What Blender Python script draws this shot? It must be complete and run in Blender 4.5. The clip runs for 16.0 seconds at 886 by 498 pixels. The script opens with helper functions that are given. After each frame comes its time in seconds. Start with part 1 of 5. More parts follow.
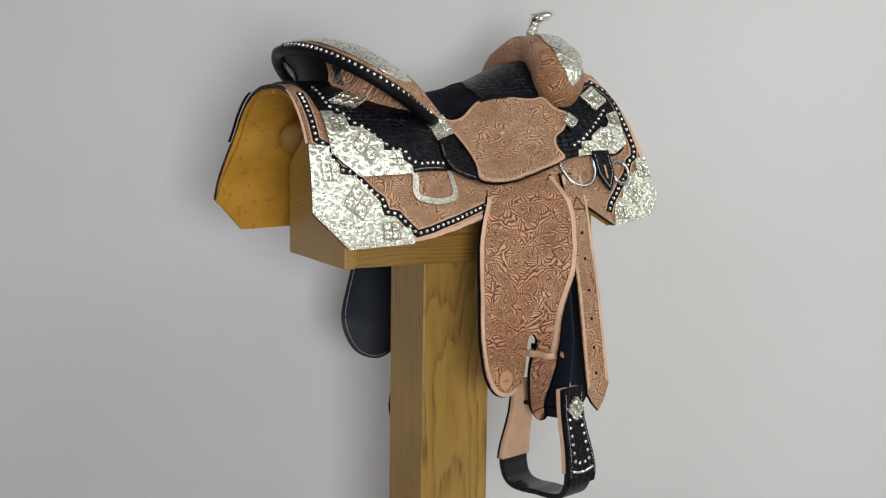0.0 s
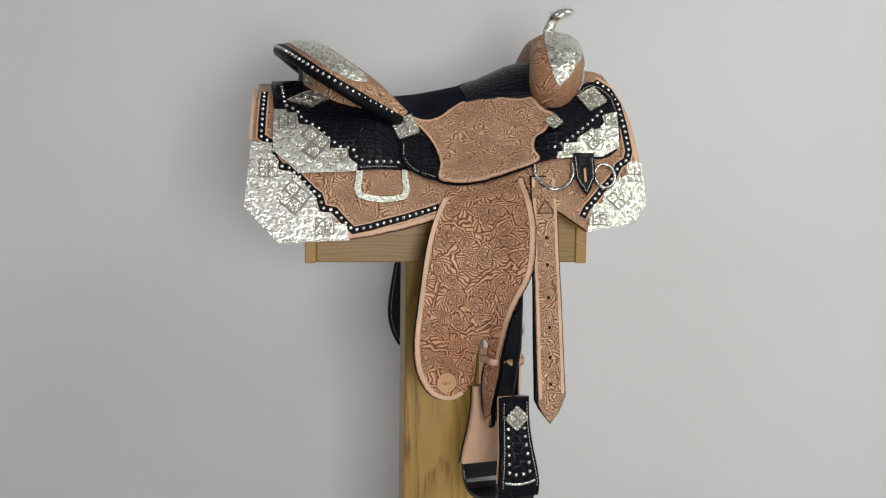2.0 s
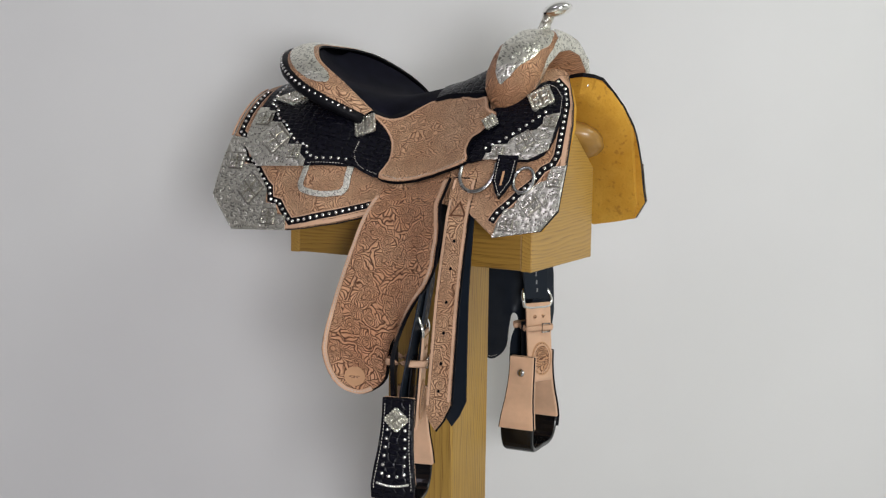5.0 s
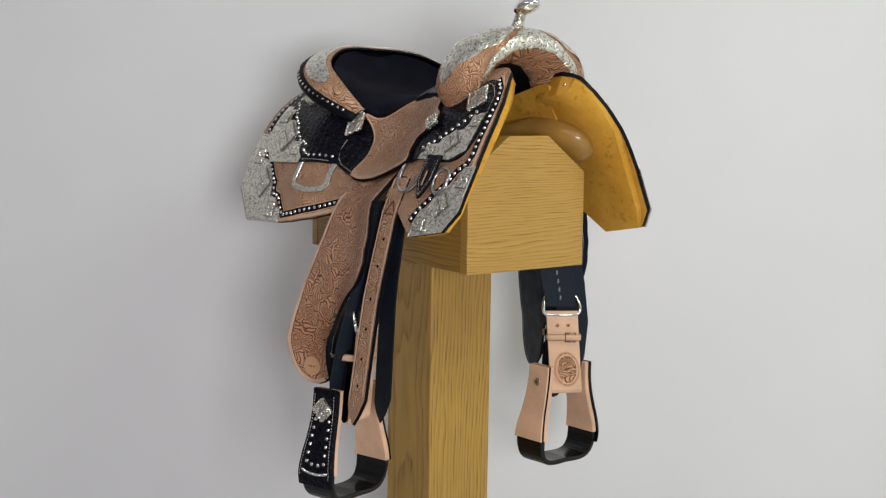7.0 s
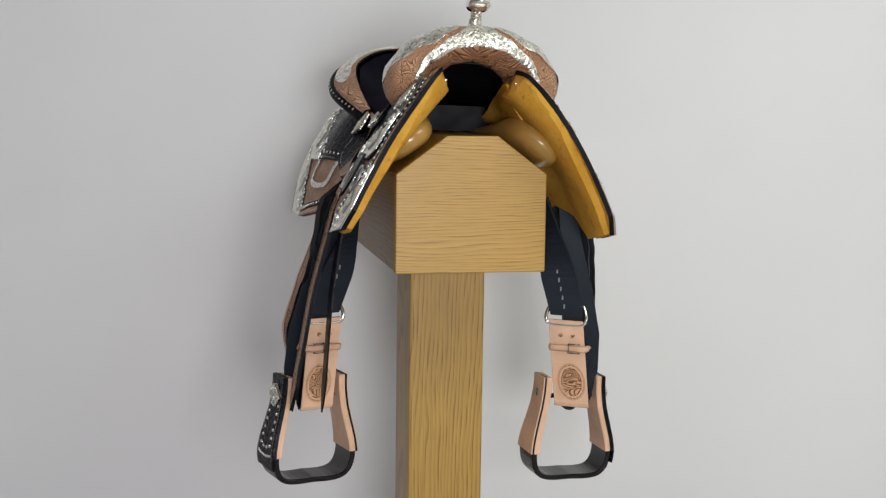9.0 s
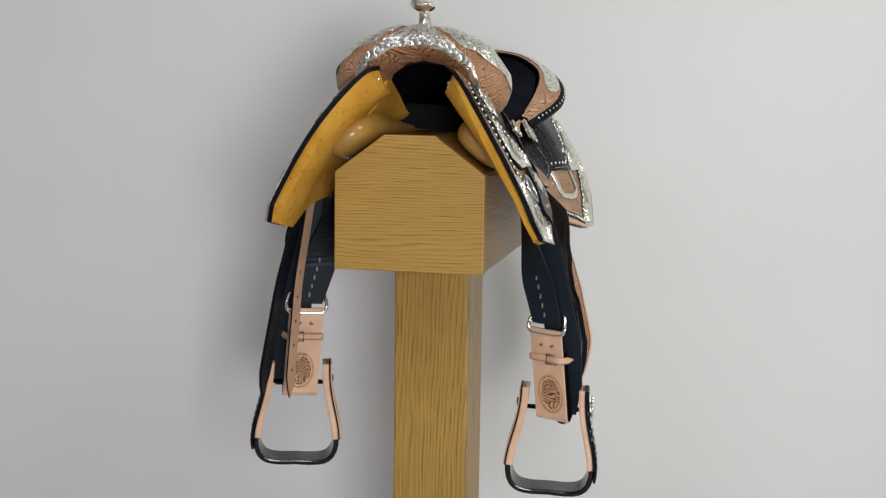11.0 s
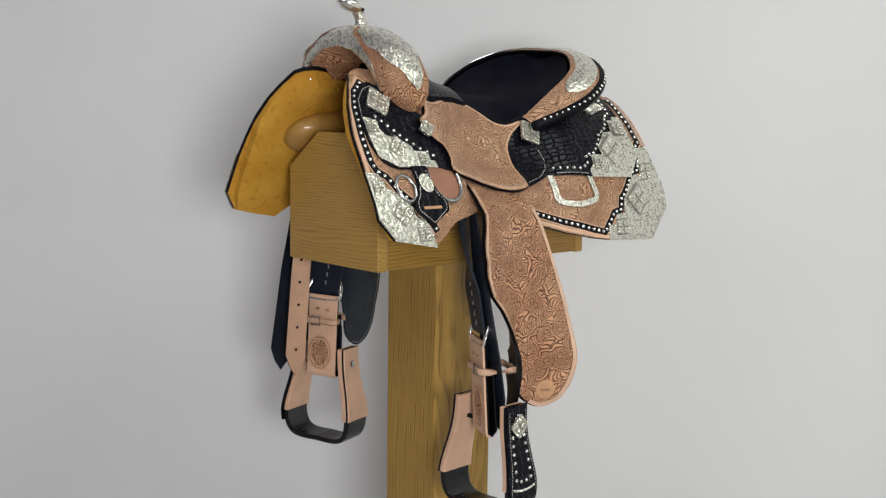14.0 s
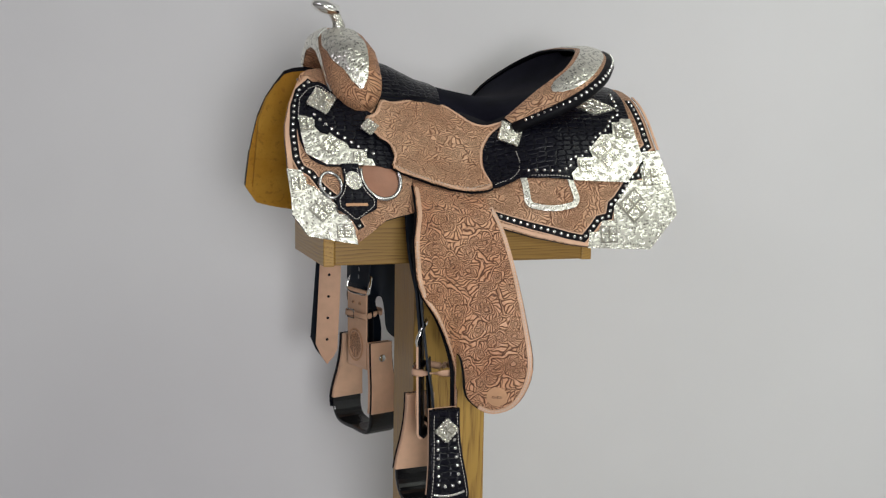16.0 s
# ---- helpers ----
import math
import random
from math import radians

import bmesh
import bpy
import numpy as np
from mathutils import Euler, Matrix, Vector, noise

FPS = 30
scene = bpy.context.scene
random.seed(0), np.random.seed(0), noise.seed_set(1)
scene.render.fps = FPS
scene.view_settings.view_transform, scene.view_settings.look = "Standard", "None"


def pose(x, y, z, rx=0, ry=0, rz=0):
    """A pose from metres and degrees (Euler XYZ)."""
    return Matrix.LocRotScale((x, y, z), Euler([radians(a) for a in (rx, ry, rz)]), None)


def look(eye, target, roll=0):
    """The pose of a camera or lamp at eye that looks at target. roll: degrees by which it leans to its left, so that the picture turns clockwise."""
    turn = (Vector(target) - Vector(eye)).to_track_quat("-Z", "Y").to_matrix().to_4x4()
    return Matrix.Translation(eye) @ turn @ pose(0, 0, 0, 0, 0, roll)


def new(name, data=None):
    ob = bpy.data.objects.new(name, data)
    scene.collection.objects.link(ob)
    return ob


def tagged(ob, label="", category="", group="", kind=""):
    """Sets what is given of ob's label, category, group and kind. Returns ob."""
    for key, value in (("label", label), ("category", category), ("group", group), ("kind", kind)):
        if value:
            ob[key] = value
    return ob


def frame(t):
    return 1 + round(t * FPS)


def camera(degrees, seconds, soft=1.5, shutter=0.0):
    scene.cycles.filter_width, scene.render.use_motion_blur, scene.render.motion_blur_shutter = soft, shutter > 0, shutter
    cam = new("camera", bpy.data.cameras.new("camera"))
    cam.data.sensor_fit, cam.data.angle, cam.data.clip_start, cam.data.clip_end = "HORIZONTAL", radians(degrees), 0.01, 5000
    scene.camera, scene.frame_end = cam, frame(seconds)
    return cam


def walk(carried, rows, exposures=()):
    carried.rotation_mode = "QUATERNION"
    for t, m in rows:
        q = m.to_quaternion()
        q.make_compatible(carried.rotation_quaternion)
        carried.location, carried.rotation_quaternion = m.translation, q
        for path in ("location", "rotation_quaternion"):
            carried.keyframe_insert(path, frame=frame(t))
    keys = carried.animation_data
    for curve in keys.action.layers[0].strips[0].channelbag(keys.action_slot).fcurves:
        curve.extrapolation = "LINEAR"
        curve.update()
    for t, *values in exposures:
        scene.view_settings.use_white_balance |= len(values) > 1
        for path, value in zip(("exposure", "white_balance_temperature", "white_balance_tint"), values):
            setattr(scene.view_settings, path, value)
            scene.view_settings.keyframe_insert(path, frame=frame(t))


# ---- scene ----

# ---------------------------------------------------------------- camera
EYE, BACK = 1.056, 2.365
cam = camera(38.61, 16.0, soft=1.25)
stand_pose = pose(0.0053, -BACK, EYE, 90 - 7.149) @ pose(0, 0, 0, 0, 0, 0.777)
walk(cam, [(0.0, stand_pose), (16.0, stand_pose)], exposures=[(0.0, 0.0), (2.5, 0.01), (4.0, 0.09), (7.0, 0.20), (9.0, 0.18), (12.5, 0.13), (14.2, 0.12), (16.0, -0.03)])


def turn(t):
    """Heading of the saddle in degrees: a turntable at an almost even pace."""
    k = t / 16
    return 27.83 - 11.89 * t + k * (1 - k) * (6.66 - 10.32 * (2 * k - 1))


# ---------------------------------------------------------------- light
world = bpy.data.worlds.new("room_air")
world.use_nodes = True
world.node_tree.nodes["Background"].inputs[0].default_value = (0.80, 0.82, 0.90, 1)
world.node_tree.nodes["Background"].inputs[1].default_value = 0.10
scene.world = world


def area_lamp(name, at, target, size_x, size_y, watts, colour):
    data = bpy.data.lights.new(name, "AREA")
    data.shape, data.size, data.size_y, data.energy, data.color = "RECTANGLE", size_x, size_y, watts, colour
    ob = new(name, data)
    ob.matrix_world = look(at, target)
    return ob


area_lamp("unseen_overhead_light", (1.75, -1.35, 2.66), (1.75, -1.35, 0), 1.6, 1.1, 31, (0.945, 1.0, 0.905))
# Added fill out of view; its lilac cast tints the wall's left side.
area_lamp("unseen_overhead_light", (-1.4, -1.9, 2.66), (-1.4, -1.9, 0), 1.2, 0.6, 12, (0.91, 0.85, 1.0))
# Unseen frontal source, added for the saddle's soft wall shadow and brighter lower wall.
area_lamp("unseen_front_light", (0.62, -3.6, 1.02), (0.05, 0, 0.75), 0.95, 0.8, 59, (0.97, 0.975, 1.0))


# ---------------------------------------------------------------- materials
class Nodes:
    """Small helper to write node materials."""

    def __init__(self, name):
        self.mat = bpy.data.materials.new(name)
        self.mat.use_nodes = True
        self.tree = self.mat.node_tree
        self.bsdf = self.tree.nodes["Principled BSDF"]

    def add(self, kind, **sets):
        n = self.tree.nodes.new(kind)
        for k, v in sets.items():
            if k == "operation":
                n.operation = v
            elif k == "data_type":
                n.data_type = v
            elif k == "voronoi_dimensions":
                n.voronoi_dimensions = v
            elif k == "feature":
                n.feature = v
            elif k == "blend_type":
                n.blend_type = v
        return n

    def put(self, socket, value):
        if hasattr(value, "is_linked"):
            self.tree.links.new(value, socket)
        else:
            socket.default_value = value

    def math(self, op, a, b=0.0, c=0.0):
        n = self.add("ShaderNodeMath", operation=op)
        for s, v in zip(n.inputs, (a, b, c)):
            self.put(s, v)
        return n.outputs[0]

    def vmath(self, op, a, b=(0, 0, 0)):
        n = self.add("ShaderNodeVectorMath", operation=op)
        self.put(n.inputs[0], a)
        self.put(n.inputs[1], b)
        return n.outputs["Value"] if op in ("LENGTH", "DOT_PRODUCT") else n.outputs[0]

    def scaled(self, v, k):
        n = self.add("ShaderNodeVectorMath", operation="SCALE")
        self.put(n.inputs[0], v)
        n.inputs["Scale"].default_value = k
        return n.outputs[0]

    def co(self):
        return self.add("ShaderNodeTexCoord").outputs["Object"]

    def split(self, v):
        n = self.add("ShaderNodeSeparateXYZ")
        self.put(n.inputs[0], v)
        return n.outputs

    def join(self, x, y, z=0.0):
        n = self.add("ShaderNodeCombineXYZ")
        for s, v in zip(n.inputs, (x, y, z)):
            self.put(s, v)
        return n.outputs[0]

    def noise(self, v, scale, detail=3.0, rough=0.55, colour=False):
        n = self.add("ShaderNodeTexNoise")
        self.put(n.inputs["Vector"], v)
        n.inputs["Scale"].default_value, n.inputs["Detail"].default_value, n.inputs["Roughness"].default_value = scale, detail, rough
        return n.outputs["Color"] if colour else n.outputs["Fac"]

    def voronoi(self, v, scale, feature="F1", dims="2D", random=1.0):
        n = self.add("ShaderNodeTexVoronoi", voronoi_dimensions=dims, feature=feature)
        self.put(n.inputs["Vector"], v)
        n.inputs["Scale"].default_value, n.inputs["Randomness"].default_value = scale, random
        return n.outputs

    def ramp(self, fac, stops):
        n = self.add("ShaderNodeValToRGB")
        self.put(n.inputs[0], fac)
        el = n.color_ramp.elements
        while len(el) < len(stops):
            el.new(0.5)
        for e, (p, c) in zip(el, stops):
            e.position, e.color = p, (*c, 1) if len(c) == 3 else c
        return n.outputs[0]

    def step(self, v, lo, hi, a=0.0, b=1.0):
        n = self.add("ShaderNodeMapRange")
        for s, x in zip(n.inputs, (v, lo, hi, a, b)):
            self.put(s, x)
        return n.outputs[0]

    def mix(self, fac, a, b, blend="MIX"):
        n = self.add("ShaderNodeMix", data_type="RGBA", blend_type=blend)
        self.put(n.inputs["Factor"], fac)
        for s, v in ((n.inputs[6], a), (n.inputs[7], b)):
            self.put(s, v if hasattr(v, "is_linked") else (*v, 1))
        return n.outputs[2]

    def bump(self, height, strength, distance):
        n = self.add("ShaderNodeBump")
        n.inputs["Strength"].default_value, n.inputs["Distance"].default_value = strength, distance
        self.put(n.inputs["Height"], height)
        return n.outputs[0]

    def done(self, colour, rough, metal=0.0, normal=None, coat=0.0, sheen=0.0, specular=0.5):
        b = self.bsdf.inputs
        self.put(b["Base Color"], colour if hasattr(colour, "is_linked") else (*colour, 1))
        self.put(b["Roughness"], rough)
        self.put(b["Metallic"], metal)
        b["Coat Weight"].default_value, b["Coat Roughness"].default_value = coat, 0.15
        b["Sheen Weight"].default_value = sheen
        b["Specular IOR Level"].default_value = specular
        if normal is not None:
            self.put(b["Normal"], normal)
        return self.mat


def flank(n, arch=False):
    """Flat coordinates: forward and down the flank of the saddle, or across and up the arch of the fork."""
    x, y, z = n.split(n.co())
    if arch:
        lean = n.step(y, -0.0005, 0.0005, 0.9, -0.9)
        return n.join(n.math("ADD", y, n.math("MULTIPLY", x, lean)), n.math("SUBTRACT", z, n.math("MULTIPLY", x, 0.5)))
    return n.join(x, n.math("SUBTRACT", z, n.math("MULTIPLY", n.math("ABSOLUTE", y), 0.6)))


def cells(n, scale, warp, arch=False):
    """Cells of a scattered pattern: radius, angle, two random keys, distance to the border."""
    flat = flank(n, arch)
    wob = n.vmath("SUBTRACT", n.noise(flat, 1.4 * scale, 1.0, colour=True), (0.5, 0.5, 0.5))
    flat = n.vmath("MULTIPLY", n.vmath("ADD", flat, n.scaled(wob, warp / scale)), (1, 1, 0))
    v = n.voronoi(flat, scale, random=0.85)
    rel = n.vmath("SUBTRACT", flat, v["Position"])
    rx, ry, _ = n.split(rel)
    key, other, _ = n.split(v["Color"])
    rad = n.math("MULTIPLY", n.vmath("LENGTH", rel), scale)
    return rad, n.math("ARCTAN2", ry, rx), key, other, n.voronoi(flat, scale, "DISTANCE_TO_EDGE", random=0.85)[0], flat


def carving(n, scale, arch=False):
    """Height 0..1 of hand-carved leather: curling stems, each with a fan of cut leaflets along its outer side."""
    rad, ang, key, other, edge, flat = cells(n, scale, 0.65, arch)
    hand = n.math("SUBTRACT", n.math("MULTIPLY", n.math("GREATER_THAN", key, 0.5), 2.0), 1.0)
    log = n.math("LOGARITHM", n.math("ADD", rad, 0.03), 2.718)
    spin = n.math("MULTIPLY", ang, hand)
    band = n.math("FRACT", n.math("ADD", n.math("ADD", n.math("MULTIPLY", spin, 2 / (2 * math.pi)), n.math("MULTIPLY", log, 0.95)), n.math("MULTIPLY", other, 0.9)))
    def line(d, lo, hi):
        return n.step(n.math("ABSOLUTE", d), lo, hi)
    stem = n.math("MULTIPLY", n.math("MULTIPLY", n.step(band, 0.01, 0.07), n.step(band, 0.93, 0.99, 1.0, 0.0)), line(n.math("SUBTRACT", band, 0.25), 0.012, 0.05))
    fan = n.math("ADD", n.math("ADD", n.math("MULTIPLY", spin, -7.5), n.math("MULTIPLY", log, 5.0)), n.math("MULTIPLY", band, 3.4))
    cuts = n.step(n.math("ABSOLUTE", n.math("SINE", fan)), 0.05, 0.60, 0.0, 1.0)
    lobes = n.step(n.math("ABSOLUTE", n.math("SINE", n.math("MULTIPLY", fan, 1 / 3))), 0.0, 0.30, 0.25, 1.0)
    leaf = n.math("MULTIPLY", cuts, lobes)
    in_leaf = n.step(band, 0.25, 0.28)
    body = n.math("MULTIPLY", stem, n.math("ADD", n.math("SUBTRACT", 1.0, in_leaf), n.math("MULTIPLY", in_leaf, leaf)))
    bud = n.math("MULTIPLY", line(n.math("SUBTRACT", rad, 0.11), 0.006, 0.03), n.step(n.math("ABSOLUTE", n.math("SINE", n.math("MULTIPLY", ang, 2.5))), 0.0, 0.4, 0.35, 1.0))
    core = n.step(rad, 0.11, 0.12)
    h = n.math("ADD", n.math("MULTIPLY", bud, n.math("SUBTRACT", 1.0, core)), n.math("MULTIPLY", body, core))
    return n.math("MULTIPLY", h, n.step(edge, 0.0, 0.03, 0.55, 1.0)), flat


def tooled_leather(name, light, dark, scale, arch=False):
    n = Nodes(name)
    h, flat = carving(n, scale, arch)
    tone = n.noise(n.co(), 14.0, 3.0)
    rub = n.noise(flat, 240.0, 2.0)
    h2 = n.math("MULTIPLY", h, n.step(rub, 0.3, 0.6, 0.75, 1.0))
    col = n.ramp(h2, [(0.0, dark), (0.38, tuple(0.5 * a + 0.5 * b for a, b in zip(light, dark))), (0.9, light)])
    col = n.mix(n.step(tone, 0.35, 0.7, 0.0, 0.4), col, tuple(0.85 * c for c in light), "MULTIPLY")
    return n.done(col, n.step(h, 0, 1, 0.6, 0.42), normal=n.bump(h2, 1.0, 0.0026))


def plain_leather(name, colour, rough=0.45, grain=600.0, depth=0.0003, coat=0.0, spec=0.4):
    n = Nodes(name)
    c = n.co()
    tone = n.noise(c, 18.0, 4.0)
    col = n.mix(n.step(tone, 0.3, 0.7), tuple(0.82 * k for k in colour), tuple(min(1, 1.1 * k) for k in colour))
    fine = n.noise(c, grain, 2.0)
    return n.done(col, n.step(n.noise(c, 40.0), 0.3, 0.7, rough - 0.08, rough + 0.08), normal=n.bump(fine, 0.4, depth), coat=coat, specular=spec)


def croc_leather(name):
    n = Nodes(name)
    x, y, z = n.split(n.co())
    flat = n.join(n.math("MULTIPLY", x, 1.0), n.math("MULTIPLY", n.math("SUBTRACT", z, n.math("MULTIPLY", n.math("ABSOLUTE", y), 0.6)), 1.5))
    wob = n.vmath("SUBTRACT", n.noise(flat, 30, 1.0, colour=True), (0.5, 0.5, 0.5))
    flat = n.vmath("ADD", flat, n.scaled(wob, 0.012))
    e = n.voronoi(flat, 62.0, "DISTANCE_TO_EDGE", random=0.45)[0]
    h = n.step(e, 0.0, 0.16)
    col = n.ramp(h, [(0.0, (0.002, 0.002, 0.003)), (0.7, (0.004, 0.004, 0.008))])
    rough = n.step(n.noise(flat, 90), 0.3, 0.7, 0.2, 0.38)
    return n.done(col, rough, normal=n.bump(h, 0.6, 0.0012), specular=0.14)


def engraved_silver(name, scale, rough=0.2, depth=0.0018, arch=False):
    """Hand-engraved silver: soft rolling scrolls with fine cuts."""
    n = Nodes(name)
    rad, ang, key, other, edge, flat = cells(n, scale, 0.35, arch)
    hand = n.math("SUBTRACT", n.math("MULTIPLY", n.math("GREATER_THAN", key, 0.5), 2.0), 1.0)
    curl = n.math("MULTIPLY", n.math("MULTIPLY", n.math("LOGARITHM", n.math("ADD", rad, 0.05), 2.718), 3.6), hand)
    arm = n.math("SINE", n.math("ADD", n.math("ADD", n.math("MULTIPLY", ang, 2.0), curl), n.math("MULTIPLY", other, 6.0)))
    cut = n.math("SINE", n.math("SUBTRACT", n.math("MULTIPLY", ang, 11.0), n.math("MULTIPLY", curl, 2.0)))
    h = n.math("ADD", n.math("MULTIPLY", arm, 0.5), n.math("MULTIPLY", cut, 0.10))
    h = n.math("MULTIPLY", h, n.step(edge, 0.0, 0.15, 0.2, 1.0))
    roll = n.noise(flat, scale * 0.8, 1.0)
    height = n.math("ADD", h, n.math("MULTIPLY", roll, 0.7))
    groove = n.step(n.math("ADD", n.math("MULTIPLY", arm, 0.65), n.math("MULTIPLY", cut, 0.35)), -0.95, -0.1)
    col = n.ramp(groove, [(0.0, (0.15, 0.14, 0.115)), (0.30, (0.46, 0.445, 0.385)), (0.75, (0.84, 0.82, 0.73))])
    return n.done(col, n.step(groove, 0, 1, rough + 0.16, rough), 1.0, normal=n.bump(height, 0.7, depth))


def bright_metal(name, colour, rough):
    n = Nodes(name)
    return n.done(colour, n.step(n.noise(n.co(), 120.0), 0.3, 0.7, rough * 0.7, rough * 1.4), 1.0, normal=n.bump(n.noise(n.co(), 300.0), 0.15, 0.0004))


def wood(name, along_axis, across, light, dark, seed, waves, sway, second=0.0):
    """Stained ash board: growth rings run along one axis and follow each other across another."""
    n = Nodes(name)
    c = n.vmath("ADD", n.co(), (seed, seed * 0.7, seed * 1.3))
    squeeze = [7.0, 7.0, 7.0]
    squeeze[along_axis] = 1.5
    field = n.noise(n.vmath("MULTIPLY", c, tuple(squeeze)), 1.0, 3.0, 0.45)
    phase = n.math("ADD", n.math("ADD", n.math("MULTIPLY", n.split(c)[across], waves), n.math("MULTIPLY", n.split(c)[3 - across - along_axis], second)), n.math("MULTIPLY", field, sway))
    saw = n.math("FRACT", phase)
    rings = n.math("MULTIPLY", n.step(saw, 0.25, 0.85), n.step(saw, 0.90, 1.0, 1.0, 0.0))
    squeeze = [520.0, 520.0, 520.0]
    squeeze[along_axis] = 14.0
    pores = n.noise(n.vmath("MULTIPLY", c, tuple(squeeze)), 1.0, 2.0)
    squeeze = [130.0, 130.0, 130.0]
    squeeze[along_axis] = 3.0
    fibre = n.noise(n.vmath("MULTIPLY", c, tuple(squeeze)), 1.0, 3.0)
    dash = n.step(pores, 0.44, 0.60)
    band = n.math("MULTIPLY", rings, n.math("ADD", 0.42, n.math("MULTIPLY", dash, 0.58)))
    mid = tuple(0.35 * a + 0.65 * b for a, b in zip(dark, light))
    col = n.ramp(band, [(0.0, light), (0.5, mid), (1.0, dark)])
    col = n.mix(n.step(fibre, 0.42, 0.68, 0.0, 0.40), col, mid)
    col = n.mix(n.step(pores, 0.58, 0.72, 0.0, 0.35), col, tuple(0.65 * k for k in dark))
    tone = n.noise(c, 5.0, 3.0)
    col = n.mix(n.step(tone, 0.3, 0.7, 0.22, 0.0), col, dark)
    return n.done(col, n.step(pores, 0.3, 0.7, 0.5, 0.36), normal=n.bump(n.math("ADD", band, pores), 0.25, 0.0004), coat=0.1)


def wall_paint(name, colour):
    n = Nodes(name)
    c = n.co()
    tone = n.noise(c, 1.3, 3.0)
    col = n.mix(n.step(tone, 0.3, 0.7), tuple(0.94 * k for k in colour), colour)
    return n.done(col, 0.75, normal=n.bump(n.noise(c, 160.0, 3.0), 0.08, 0.0008), specular=0.3)


def suede(name):
    n = Nodes(name)
    c = n.co()
    nap = n.noise(c, 25.0, 4.0)
    col = n.mix(n.step(nap, 0.35, 0.65), (0.002, 0.002, 0.006), (0.006, 0.006, 0.013))
    return n.done(col, 0.8, normal=n.bump(n.noise(c, 900.0, 2.0), 0.4, 0.0004), specular=0.1)


def chamois(name):
    n = Nodes(name)
    c = n.co()
    a, b = n.noise(c, 16.0, 4.0), n.noise(c, 220.0, 3.0)
    col = n.mix(n.step(a, 0.3, 0.7), (0.50, 0.245, 0.024), (0.63, 0.345, 0.052))
    col = n.mix(n.step(b, 0.55, 0.75, 0.0, 0.35), col, (0.36, 0.15, 0.015))
    fleck, stain = n.noise(c, 75.0, 2.0), n.noise(c, 5.0, 3.0)
    col = n.mix(n.step(fleck, 0.60, 0.72, 0.0, 0.6), col, (0.30, 0.13, 0.02))
    col = n.mix(n.step(stain, 0.48, 0.72, 0.0, 0.6), col, (0.40, 0.18, 0.022))
    return n.done(col, 0.85, normal=n.bump(n.math("ADD", b, n.math("ADD", a, fleck)), 0.6, 0.0018), specular=0.2)


TOOLED = tooled_leather("tooled_leather", (0.72, 0.435, 0.262), (0.18, 0.075, 0.032), 34.0)
TOOLED_DEEP = tooled_leather("tooled_fender_leather", (0.68, 0.37, 0.21), (0.10, 0.034, 0.013), 30.0)
STAMP = plain_leather("stamp_and_slot_leather", (0.56, 0.31, 0.165), 0.5)
ROSE = plain_leather("reddish_leather", (0.33, 0.155, 0.092), 0.5, 160.0, 0.0012)
STAMP_DARK = plain_leather("burnt_leather", (0.14, 0.055, 0.025), 0.6)
TAN = plain_leather("tan_leather", (0.70, 0.44, 0.29))
PINK_TAN = plain_leather("pale_tan_leather", (0.66, 0.41, 0.27), 0.5)
BLACK = plain_leather("black_leather", (0.004, 0.004, 0.006), 0.5, spec=0.13)
NAVY = plain_leather("blue_black_leather", (0.010, 0.015, 0.024), 0.5, spec=0.22)
CROC = croc_leather("black_crocodile_leather")
SUEDE = suede("black_suede")
SILVER = engraved_silver("engraved_silver", 56.0, 0.32, 0.0010)
SILVER_ARCH = engraved_silver("engraved_fork_silver", 52.0, 0.29, 0.0013, True)
TOOLED_ARCH = tooled_leather("tooled_fork_leather", (0.68, 0.38, 0.21), (0.15, 0.055, 0.022), 34.0, True)
SILVER_DULL = engraved_silver("dull_engraved_silver", 95.0, 0.42, 0.0010)
SILVER_FINE = engraved_silver("fine_engraved_silver", 95.0, 0.24, 0.0010)
OXIDE = bright_metal("oxidised_silver", (0.36, 0.345, 0.30), 0.42)
CHROME = bright_metal("polished_silver", (0.90, 0.89, 0.85), 0.13)
STEEL = bright_metal("nickel_steel", (0.50, 0.50, 0.49), 0.22)
LINING = chamois("yellow_chamois")
HIDE = plain_leather("varnished_rawhide", (0.40, 0.22, 0.052), 0.36, 45.0, 0.0022, 0.5)
DULL = plain_leather("worn_slot_edge", (0.22, 0.22, 0.23), 0.6)
THREAD = plain_leather("white_thread", (0.62, 0.58, 0.52), 0.7)
LACQUER = plain_leather("black_lacquer", (0.004, 0.004, 0.005), 0.17, spec=0.45)
WOOD_BEAM = wood("stained_ash_beam", 0, 2, (0.38, 0.218, 0.040), (0.16, 0.076, 0.013), 0.0, 120.0, 16.0, 40.0)
WOOD_END = wood("stained_ash_end", 1, 2, (0.48, 0.285, 0.062), (0.25, 0.125, 0.022), 2.3, 185.0, 15.0)
WOOD_POST = wood("stained_ash_post", 2, 0, (0.46, 0.275, 0.054), (0.17, 0.080, 0.013), 5.1, 42.0, 15.0, 120.0)
PAINT = wall_paint("wall_paint", (0.78, 0.775, 0.775))
# Unseen left and front walls, darkened to give the silver dark reflections.
UNSEEN_DARK = wall_paint("unseen_wall_dark", (0.30, 0.29, 0.28))
# Unseen floor, kept light so it bounces light up the lower wall.
FLOOR_MAT = wall_paint("floor_bounce", (0.45, 0.44, 0.43))
# Unseen ceiling, dimmed so the silver plates reflect less white.
CEILING_MAT = wall_paint("ceiling_dimmed", (0.50, 0.50, 0.50))


